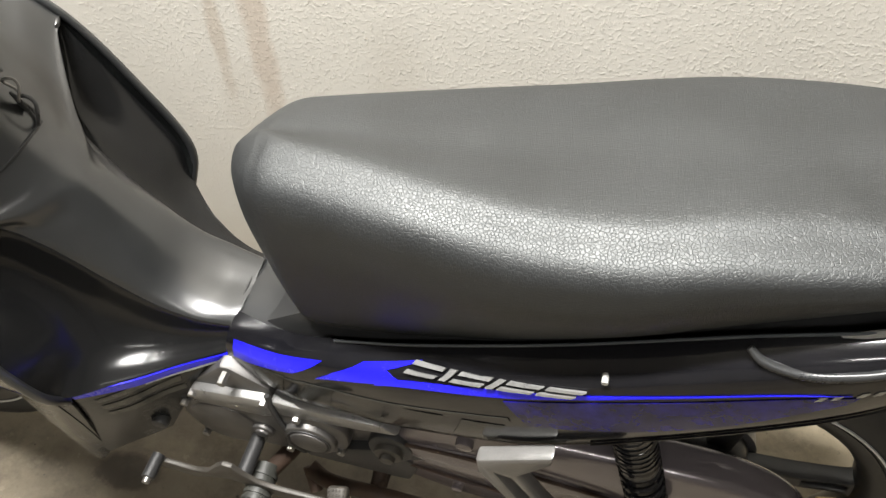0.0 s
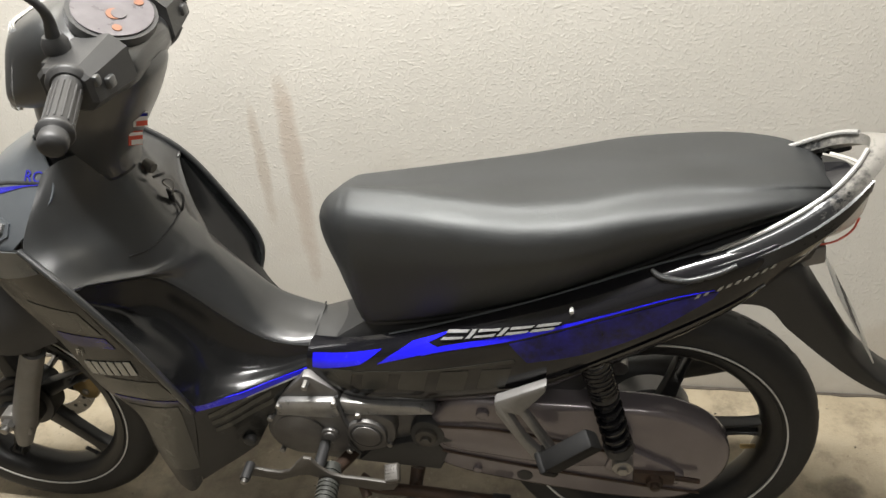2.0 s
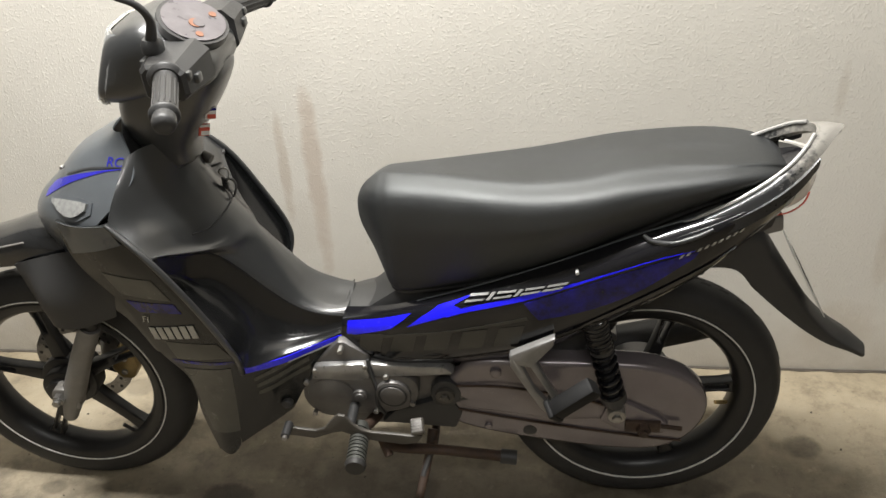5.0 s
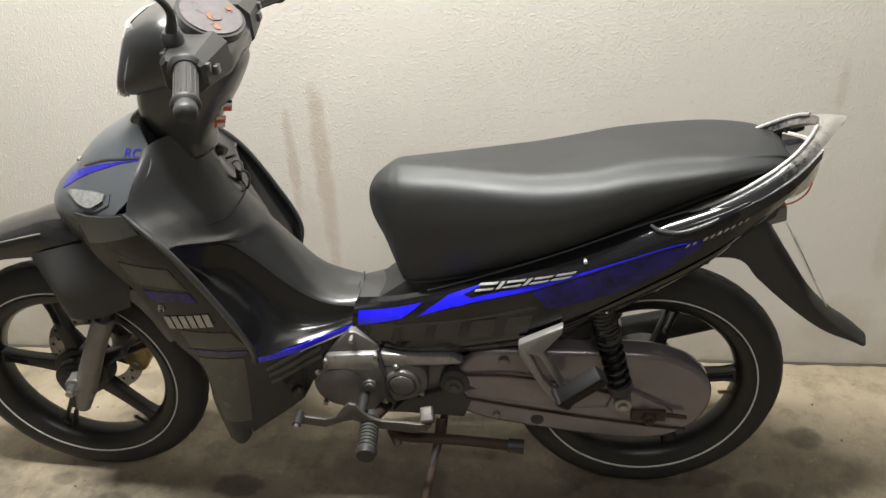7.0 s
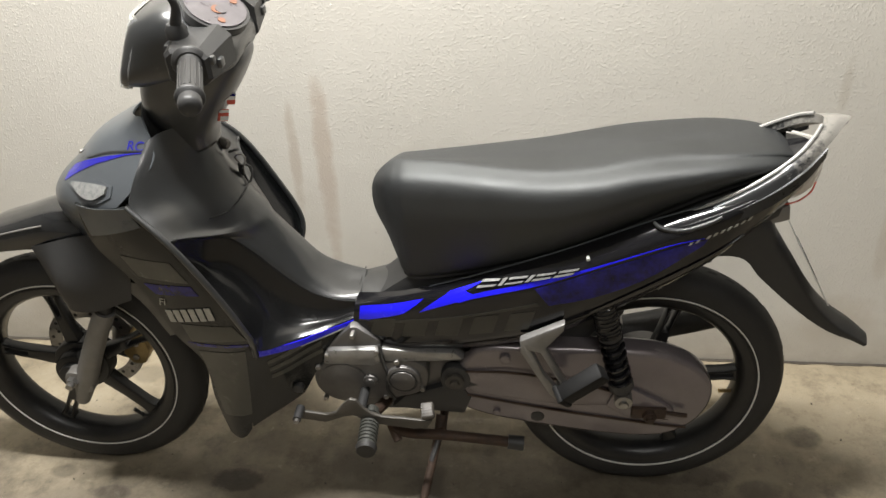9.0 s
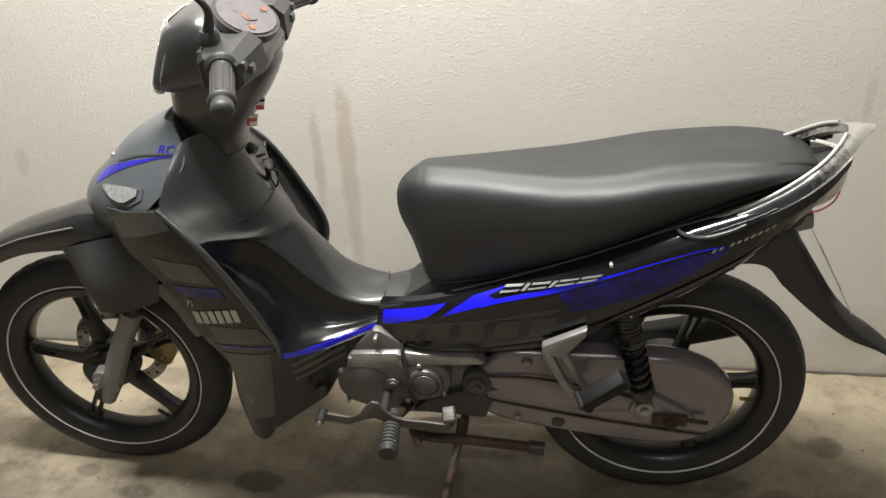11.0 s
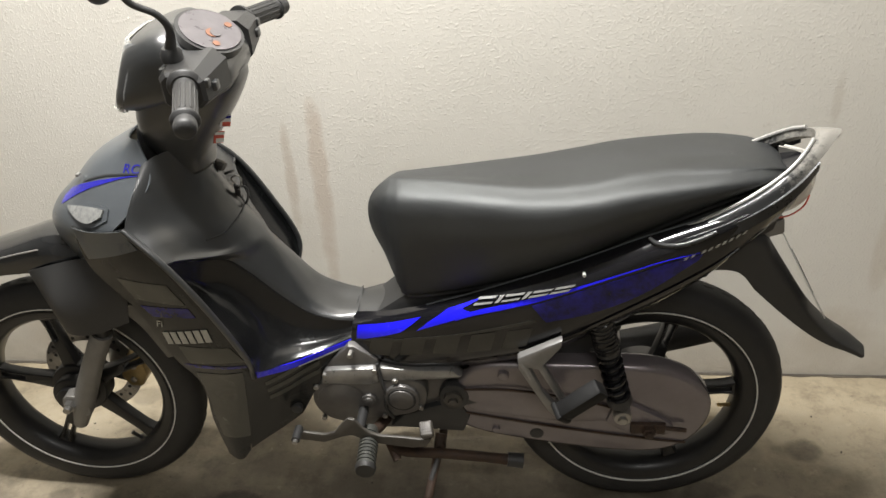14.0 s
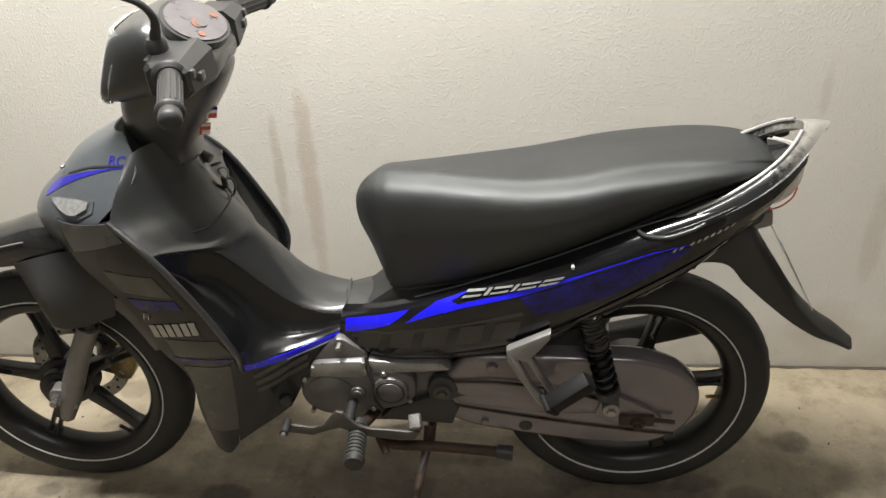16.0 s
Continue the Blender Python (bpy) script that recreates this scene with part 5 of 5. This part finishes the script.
for s in (-1, 1):
    part("rail_edge", tube([(0.0, s * 0.089, 0.735), (0.056, s * 0.089, 0.763), (0.110, s * 0.083, 0.790), (0.154, s * 0.073, 0.816), (0.188, s * 0.060, 0.840), (0.212, s * 0.042, 0.860), (0.228, s * 0.021, 0.873)], 0.0032, 8, 40), RAILEDGE, grab_rail, "bare bright inner edge")
    part("rail_skirt", shell(net([[(x, s * y, z) for x, y, z in r] for r in ([(0.06, -0.106, 0.748), (0.115, -0.100, 0.772), (0.160, -0.090, 0.796), (0.200, -0.073, 0.822), (0.232, -0.050, 0.848)], [(0.062, -0.110, 0.730), (0.118, -0.102, 0.752), (0.164, -0.090, 0.776), (0.203, -0.071, 0.802), (0.233, -0.047, 0.830)])], 24, 5), (0, s, 0), 0.004), RAILDARK, grab_rail, "dark painted side of the rail")
    scoop = [(-0.026, s * 0.104, 0.740), (-0.012, s * 0.111, 0.733), (0.020, s * 0.115, 0.732), (0.055, s * 0.115, 0.745), (0.078, s * 0.112, 0.757)]
    part("rail_foot", tube(scoop, [0.003, 0.0042, 0.0044, 0.004, 0.003], 10, 30), RAILDARK, grab_rail, "dark cast foot of the rail")
tail_top = [[(x, y * w, z + 0.012 * (1 - abs(y))) for y in (-1, -0.5, 0, 0.5, 1)] for x, w, z in ((0.10, 0.078, 0.770), (0.17, 0.066, 0.800), (0.222, 0.046, 0.822))]
part("tail_cover", shell(net(tail_top, 16, 16), (0, 0, 1), 0.004), GLOSS, bike, "glossy black tail cover")
lamp_rows = []
for z, x, w in ((0.830, 0.244, 0.044), (0.800, 0.250, 0.047), (0.770, 0.247, 0.046), (0.748, 0.234, 0.040), (0.733, 0.214, 0.031)):
    lamp_rows.append([(x - 0.036 * abs(k) ** 2.6, k * w, z) for k in (-1, -0.7, -0.35, 0, 0.35, 0.7, 1)])
tail_lamp = part("tail_lamp", shell(net(lamp_rows, 26, 20), (1, 0, 0), 0.005), PALELENS, bike, "clear tail lamp with a red edge")
tail_lamp.visible_shadow = False
red_rows = [[(x - 0.010, y * 0.92, z) for x, y, z in r] for r in lamp_rows]
part("red_lens", shell(net(red_rows, 22, 16), (1, 0, 0), 0.004), REFLECTOR, tail_lamp, "silver lamp inside")
part("lamp_rim", tube([(0.240, -0.026, 0.772), (0.232, -0.032, 0.754), (0.212, -0.036, 0.739), (0.184, -0.034, 0.730)], 0.0015, 8, 20), RED, tail_lamp, "thin red lens edge")
part("lamp_housing", loft([[(x, -w, z0), (x, w, z0), (x, w, z1), (x, -w, z1)] for x, w, z0, z1 in ((0.10, 0.045, 0.69, 0.77), (0.16, 0.042, 0.70, 0.79), (0.195, 0.030, 0.735, 0.81), (0.215, 0.018, 0.75, 0.815))]), MATT, tail_lamp)
part("lamp_bracket", plate([(0.165, 0.712), (0.207, 0.730), (0.212, 0.700), (0.175, 0.688)], -0.034, 0.034, 0.004), FORKGREY, bike)

# rear mudguard: deep channel, with the number plate on its back
guard_edge = [((0.04, 0.630), (0.10, 0.705), 0.052), ((0.135, 0.632), (0.172, 0.700), 0.049), ((0.180, 0.586), (0.202, 0.653), 0.046), ((0.230, 0.536), (0.238, 0.598), 0.043), ((0.284, 0.488), (0.290, 0.522), 0.041), ((0.330, 0.455), (0.340, 0.470), 0.038), ((0.372, 0.434), (0.382, 0.440), 0.034), ((0.404, 0.412), (0.410, 0.416), 0.026)]
rows = []
for low, top, w in guard_edge:
    rows.append([(low[0], -w, low[1]), (low[0] * 0.4 + top[0] * 0.6, -w, low[1] * 0.4 + top[1] * 0.6), (top[0], -w * 0.86, top[1]), (top[0] + 0.004, 0, top[1] + 0.006), (top[0], w * 0.86, top[1]), (low[0] * 0.4 + top[0] * 0.6, w, low[1] * 0.4 + top[1] * 0.6), (low[0], w, low[1])])
rear_guard = part("rear_mudguard", shell(net(rows, 36, 50), (1, 0, 1), 0.003), MATT, bike, "matt black rear mudguard", 45)
part("arch_liner", shell(net([[(0.0 + 0.325 * math.cos(radians(a)), y, 0.293 + 0.325 * math.sin(radians(a)) - abs(y) * 0.3) for y in (-0.07, -0.035, 0, 0.035, 0.07)] for a in (84, 95, 108, 122, 140)], 14, 24), (0, 0, 1), 0.003), MATT, rear_guard)
plate_ob = part("number_plate", turned(box(-0.075, 0.075, -0.055, 0.055, -0.001, 0.001, 0.0008), pose(0.268, 0.0, 0.597, 0, 60, 0)), WHITE, bike, "white metal number plate seen from its edge")
for yy in (-0.036, -0.012, 0.012, 0.036):
    part("plate_bar", turned(box(-0.02, 0.02, yy - 0.008, yy + 0.008, 0.001, 0.0018), pose(0.268, 0.0, 0.597, 0, 60, 0)), MATT, plate_ob)
for s in (-1, 1):
    part("guard_bolt", tube([(0.070, s * 0.05, 0.645), (0.076, s * 0.066, 0.645), (0.079, s * 0.078, 0.647)], [0.008, 0.010, 0.006], 10, 8), MATT, rear_guard)

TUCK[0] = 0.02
# engine ----------------------------------------------------------------------------------------
case_outline = curved([(-0.650, 0.345), (-0.640, 0.395), (-0.605, 0.432), (-0.54, 0.440), (-0.47, 0.430), (-0.38, 0.425), (-0.345, 0.39), (-0.35, 0.32), (-0.40, 0.262), (-0.50, 0.245), (-0.60, 0.258), (-0.64, 0.30)], 60)
engine = part("engine", plate(case_outline, -0.098, 0.095, 0.008), ALLOY, bike, "grey cast alloy engine with grimy covers")
part("flange_plate", plate([(-0.562, 0.482), (-0.550, 0.482), (-0.506, 0.448), (-0.504, 0.418), (-0.612, 0.410), (-0.618, 0.425)], -0.112, -0.07, 0.005), ALLOY, engine)
part("cover_shelf", plate([(-0.612, 0.430), (-0.512, 0.438), (-0.506, 0.400), (-0.522, 0.392), (-0.625, 0.392)], -0.124, -0.09, 0.006), BRIGHT, engine, "paler alloy upper edge of the cover")
part("flywheel_cover", joined(disc(0.060, -0.122, -0.08, (-0.588, 0.346), 56, 0.008), disc(0.049, -0.1245, -0.10, (-0.588, 0.346), 56, 0.003)), ALLOY, engine, "round flywheel cover")
part("gear_cover", plate(curved([(-0.56, 0.395), (-0.505, 0.40), (-0.455, 0.408), (-0.42, 0.39), (-0.42, 0.345), (-0.45, 0.315), (-0.52, 0.30), (-0.56, 0.31)], 44), -0.122, -0.09, 0.006), ALLOY, engine)
part("filler_boss", joined(disc(0.035, -0.130, -0.10, (-0.466, 0.362), 44, 0.004), disc(0.025, -0.1335, -0.11, (-0.466, 0.362), 40, 0.003)), ALLOY, engine, "round inspection cap")
part("cap_groove", lathe([(0.0255, -0.1315), (0.0285, -0.1315), (0.0285, -0.1290), (0.0255, -0.1290)], 44, (-0.466, 0, 0.362)), MATT, engine)
part("small_boss", joined(disc(0.015, -0.129, -0.10, (-0.532, 0.355), 28, 0.003), disc(0.009, -0.132, -0.11, (-0.532, 0.355), 24, 0.002)), ALLOY, engine)
part("upper_arm", plate([(-0.505, 0.438), (-0.43, 0.432), (-0.365, 0.433), (-0.345, 0.415), (-0.40, 0.408), (-0.50, 0.402)], -0.122, -0.095, 0.005), BRIGHT, engine, "paler alloy upper edge")
for bx, bz in ((-0.556, 0.470), (-0.513, 0.432), (-0.612, 0.418), (-0.634, 0.385), (-0.54, 0.325), (-0.505, 0.31), (-0.43, 0.335), (-0.476, 0.406), (-0.63, 0.30)):
    part("cover_bolt", disc(0.0056, -0.128, -0.11, (bx, bz), 6, 0.0012), STEEL, engine)
part("engine_gasket", tube([(-0.508, -0.118, 0.445), (-0.502, -0.125, 0.40), (-0.496, -0.126, 0.37), (-0.500, -0.126, 0.335), (-0.488, -0.12, 0.30)], 0.0035, 8, 24), MATT, engine)
for k in range(5):
    part("cooling_fin", box(-0.74 + 0.018 * k, -0.735 + 0.018 * k, -0.062, 0.062, 0.29, 0.42, 0.0015), ALLOY, engine)
part("cylinder", tube([(-0.76, 0, 0.355), (-0.62, 0, 0.345)], 0.050, 24, 4), ALLOY, engine)
part("cable", tube([(-0.600, -0.10, 0.450), (-0.632, -0.115, 0.42), (-0.650, -0.11, 0.38), (-0.65, -0.09, 0.33)], 0.006, 10, 20), MATT, engine, "black cable")
part("lower_bracket", plate([(-0.50, 0.265), (-0.35, 0.255), (-0.335, 0.30), (-0.36, 0.345), (-0.42, 0.32), (-0.47, 0.30)], -0.112, -0.07, 0.005), MATT, engine, "black plate over the dark lower crankcase")

# swing arm and chain case --------------------------------------------------------------------------
case_line = [(-0.388, 0.330), (-0.376, 0.362), (-0.345, 0.402), (-0.312, 0.434), (-0.226, 0.438), (-0.10, 0.438), (0.005, 0.434), (0.06, 0.418), (0.103, 0.388), (0.128, 0.345), (0.126, 0.295), (0.103, 0.247), (0.06, 0.213), (0.005, 0.202), (-0.08, 0.206), (-0.19, 0.222), (-0.29, 0.242), (-0.355, 0.268), (-0.384, 0.298)]
case_pts = curved(case_line, 90)
chain_case = part("chain_case", plate(case_pts, -0.108, -0.060, 0.012, (), 3), CASE, bike, "mauve-grey painted chain case with rust stains")
part("case_flank", plate(curved([(-0.352, 0.372), (-0.25, 0.376), (-0.12, 0.352), (-0.04, 0.330), (-0.05, 0.300), (-0.14, 0.292), (-0.25, 0.305), (-0.335, 0.322)], 50), -0.113, -0.09, 0.006), CASE, chain_case)
part("case_seam", tube([(-0.375, -0.109, 0.315), (-0.26, -0.110, 0.292), (-0.13, -0.110, 0.268), (0.02, -0.110, 0.246), (0.09, -0.109, 0.238)], 0.0024, 8, 40), RUST, chain_case)
part("case_seam", tube([(-0.35, -0.112, 0.375), (-0.25, -0.115, 0.378), (-0.12, -0.114, 0.354), (-0.05, -0.112, 0.330)], 0.0024, 8, 40), RUST, chain_case)
part("case_boss", disc(0.011, -0.119, -0.10, (-0.268, 0.415), 24, 0.005), CASE, chain_case)
part("case_boss", disc(0.008, -0.114, -0.10, (-0.285, 0.262), 20, 0.003), CASE, chain_case)
part("inspection_plug", disc(0.014, -0.1095, -0.09, (-0.203, 0.252), 24, 0.002), MATT, chain_case, "black rubber plug")
for s in (-1, 1):
    part("swing_arm", tube([(-0.365, s * 0.095, 0.345), (-0.2, s * 0.085, 0.325), (0.01, s * 0.082, 0.29)], [0.022, 0.018, 0.016], 14, 20), MATT, bike, "black steel swing arm")
part("pivot_bolt", joined(disc(0.019, -0.124, -0.10, (-0.366, 0.354), 30, 0.003), disc(0.010, -0.131, -0.11, (-0.366, 0.354), 6, 0.002)), DULL, bike, "steel pivot bolt")
# matt black plate stands in for the shaded recess round the pivot
part("pivot_recess_shade", plate(curved([(-0.395, 0.355), (-0.38, 0.386), (-0.35, 0.384), (-0.335, 0.355), (-0.35, 0.325), (-0.385, 0.322)], 30), -0.116, -0.08, 0.005), MATT, bike)
part("axle_bracket", plate([(-0.055, 0.348), (-0.03, 0.352), (0.038, 0.312), (0.062, 0.290), (0.05, 0.266), (-0.03, 0.272), (-0.07, 0.30)], -0.119, -0.10, 0.004), CASE, bike, "rust-stained axle bracket")
part("chain_adjuster", joined(box(-0.022, 0.045, -0.127, -0.112, 0.277, 0.304, 0.003), tube([(0.04, -0.12, 0.290), (0.085, -0.12, 0.284)], 0.0045, 10, 3)), RUST, bike, "rusty chain adjuster")
part("axle_end", joined(disc(0.014, -0.138, -0.12, (0.012, 0.290), 6, 0.002), disc(0.008, -0.146, -0.13, (0.012, 0.290), 14, 0.001)), RUST, bike)

# shock absorbers --------------------------------------------------------------------------------------
for s in (-1, 1):
    top, low = np.array((-0.100, s * 0.118, 0.585)), np.array((-0.044, s * 0.130, 0.352))
    d = (low - top) / np.linalg.norm(low - top)
    shock = part("shock_absorber", tube([top, top + (low - top) * 0.5, low], 0.0135, 16, 8), MATT, bike, "black rear shock absorber")
    a = np.cross(d, (0, 1, 0))
    a /= np.linalg.norm(a)
    b = np.cross(d, a)
    turns = 9.5
    path = [top + (low - top) * (0.10 + 0.78 * k / 150) + 0.0185 * (a * math.cos(2 * math.pi * turns * k / 150) + b * math.sin(2 * math.pi * turns * k / 150)) for k in range(151)]
    part("spring", tube(path, 0.0050, 8, 220), GLOSS, shock, "black coil spring")
    part("spring_cup", tube([top + (low - top) * 0.86, top + (low - top) * 0.93], 0.024, 20, 3), MATT, shock)
    part("dust_boot", tube([top, top + (low - top) * 0.42], [0.0215, 0.0215], 20, 4), MATT, shock, "black upper shroud")
    for k in range(10):
        q = top + (low - top) * (0.05 + 0.036 * k)
        part("boot_ridge", tube([q - d * 0.0018, q + d * 0.0018], 0.0232, 18, 3), GLOSS, shock)
    part("shock_eye", joined(disc(0.017, s * 0.146, s * 0.112, (-0.042, 0.338), 20, 0.003), disc(0.009, s * 0.153, s * 0.12, (-0.042, 0.338), 6, 0.001)), STEEL, shock)

# footrest hangers and pegs ---------------------------------------------------------------------------------
hanger_line = [(-0.240, 0.510), (-0.161, 0.554), (-0.163, 0.536), (-0.178, 0.514), (-0.194, 0.492), (-0.150, 0.402), (-0.146, 0.366), (-0.164, 0.356), (-0.184, 0.378), (-0.213, 0.432), (-0.238, 0.482)]
hanger_hole = [(-0.219, 0.486), (-0.203, 0.482), (-0.164, 0.404), (-0.170, 0.391), (-0.194, 0.426)]
for s in (-1, 1):
    b = plate(hanger_line, -0.168, -0.150, 0.004, [hanger_hole])
    hanger = part("footrest_hanger", b if s < 0 else mirrored(b), HANGER, bike, "grey cast alloy pillion footrest hanger")
    b = turned(joined(box(-0.046, 0.046, -0.016, 0.016, -0.018, 0.018, 0.006), box(-0.052, -0.040, -0.018, 0.018, -0.020, 0.020, 0.004)), pose(-0.126, -0.188, 0.430, 20, -38, 8))
    part("pillion_peg", b if s < 0 else mirrored(b), PEGBLACK, hanger, "folded black rubber peg")
    b = joined(disc(0.011, -0.176, -0.150, (-0.160, 0.392), 20, 0.003), turned(box(-0.014, 0.014, -0.012, 0.012, -0.010, 0.010, 0.003), pose(-0.150, -0.176, 0.398, 0, -38, 0)))
    part("peg_joint", b if s < 0 else mirrored(b), STEEL, hanger)
    peg = part("rider_peg", tube([(-0.532, s * 0.150, 0.297), (-0.526, s * 0.246, 0.297)], 0.0165, 16, 4), PEGRUBBER, bike, "ribbed greyed rubber footrest", 30)
    for k in range(10):
        y = s * (0.164 + 0.0085 * k)
        x = -0.531 + 0.0005 * k
        part("peg_rib", tube([(x, y - 0.0022, 0.297), (x, y + 0.0022, 0.297)], 0.0190, 14, 2), PEGRUBBER, peg)
    part("peg_end", tube([(-0.526, s * 0.244, 0.297), (-0.5255, s * 0.254, 0.297)], [0.021, 0.018], 16, 4), RUBBER, peg)
    part("peg_mount", tube([(-0.50, s * 0.06, 0.262), (-0.515, s * 0.11, 0.275), (-0.525, s * 0.155, 0.296)], [0.012, 0.012, 0.011], 12, 12), RUST, peg)

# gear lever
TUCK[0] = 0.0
LEVER = [(-0.664, 0.324), (-0.643, 0.32), (-0.615, 0.316), (-0.595, 0.323), (-0.577, 0.348), (-0.564, 0.362), (-0.551, 0.359), (-0.54, 0.339), (-0.524, 0.323), (-0.502, 0.316), (-0.463, 0.314), (-0.43, 0.31), (-0.405, 0.311), (-0.417, 0.291), (-0.443, 0.285), (-0.487, 0.291), (-0.515, 0.296), (-0.542, 0.307), (-0.561, 0.316), (-0.579, 0.312), (-0.618, 0.294), (-0.646, 0.299), (-0.668, 0.301)]
lever = part("gear_lever", plate(LEVER, -0.164, -0.157, 0.0018), DULL, bike, "dull pressed-steel heel-and-toe gear lever")
part("toe_rubber", tube([(-0.665, -0.158, 0.328), (-0.665, -0.190, 0.328)], 0.0085, 14, 6), MATT, lever, "black toe rubber")
part("toe_pin", tube([(-0.665, -0.188, 0.328), (-0.665, -0.197, 0.328)], 0.0048, 10, 3), STEEL, lever)
part("heel_pad", turned(box(-0.013, 0.013, -0.016, 0.016, -0.008, 0.008, 0.005, 3), pose(-0.413, -0.165, 0.34, 24, -8, 6)), DULL, lever, "knurled alloy heel pad")
for i in range(5):
    for j in range(5):
        part("pad_stud", turned(box(-0.0012, 0.0012, -0.0014, 0.0014, 0, 0.0014), pose(-0.413, -0.165, 0.34, 24, -8, 6) @ Matrix.Translation((-0.009 + 0.0045 * i, -0.011 + 0.0055 * j, 0.0078))), DULL, lever)
part("lever_shaft", tube([(-0.546, -0.08, 0.326), (-0.546, -0.158, 0.326)], 0.010, 14, 3), MATT, lever)

# stands: the side stand is down, the centre stand folded back
side_stand = part("side_stand", tube([(-0.402, -0.062, 0.215), (-0.410, -0.10, 0.178), (-0.430, -0.18, 0.109), (-0.447, -0.266, 0.032)], [0.012, 0.0095, 0.009, 0.009], 14, 24), RUST, bike, "rusty side stand resting on the floor")
part("stand_foot", plate([(-0.470, 0.021), (-0.425, 0.021), (-0.425, 0.028), (-0.470, 0.028)], -0.288, -0.248, 0.002), RUST, side_stand)
part("stand_spring", tube([(-0.40, -0.085, 0.20), (-0.42, -0.135, 0.155)], 0.006, 8, 8), MATT, side_stand)
centre_stand = tagged(part("centre_stand", tube([(-0.505, -0.088, 0.206), (-0.47, -0.098, 0.198), (-0.378, -0.100, 0.196), (-0.236, -0.102, 0.184)], [0.013, 0.0115, 0.011, 0.0115], 14, 24), RUST, bike), "folded rusty centre stand")
part("stand_leg", tube([(-0.505, 0.088, 0.206), (-0.47, 0.098, 0.198), (-0.378, 0.100, 0.196), (-0.236, 0.102, 0.184)], [0.013, 0.0115, 0.011, 0.0115], 14, 24), RUST, centre_stand)
part("stand_tip", tube([(-0.262, -0.102, 0.187), (-0.230, -0.102, 0.1835)], [0.015, 0.0155], 14, 4), MATT, centre_stand, "blackened stand foot")
part("stand_lug", tube([(-0.505, -0.085, 0.206), (-0.490, -0.112, 0.186)], [0.012, 0.009], 12, 6), RUST, centre_stand)
part("stand_bar", tube([(-0.40, -0.10, 0.196), (-0.40, 0.10, 0.196)], 0.009, 12, 3), RUST, centre_stand)

# exhaust on the far side
exhaust = part("exhaust_pipe", tube([(-0.70, 0.05, 0.30), (-0.62, 0.09, 0.23), (-0.45, 0.13, 0.20), (-0.25, 0.145, 0.215), (-0.15, 0.15, 0.235)], [0.014, 0.014, 0.015, 0.016, 0.024], 14, 30), RUST, bike, "brown heat-stained exhaust pipe")
part("silencer", tube([(-0.18, 0.150, 0.236), (-0.12, 0.152, 0.252), (0.06, 0.155, 0.296), (0.20, 0.158, 0.338), (0.22, 0.158, 0.344)], [0.022, 0.031, 0.033, 0.032, 0.024], 28, 30), MATT, exhaust, "matt black silencer")
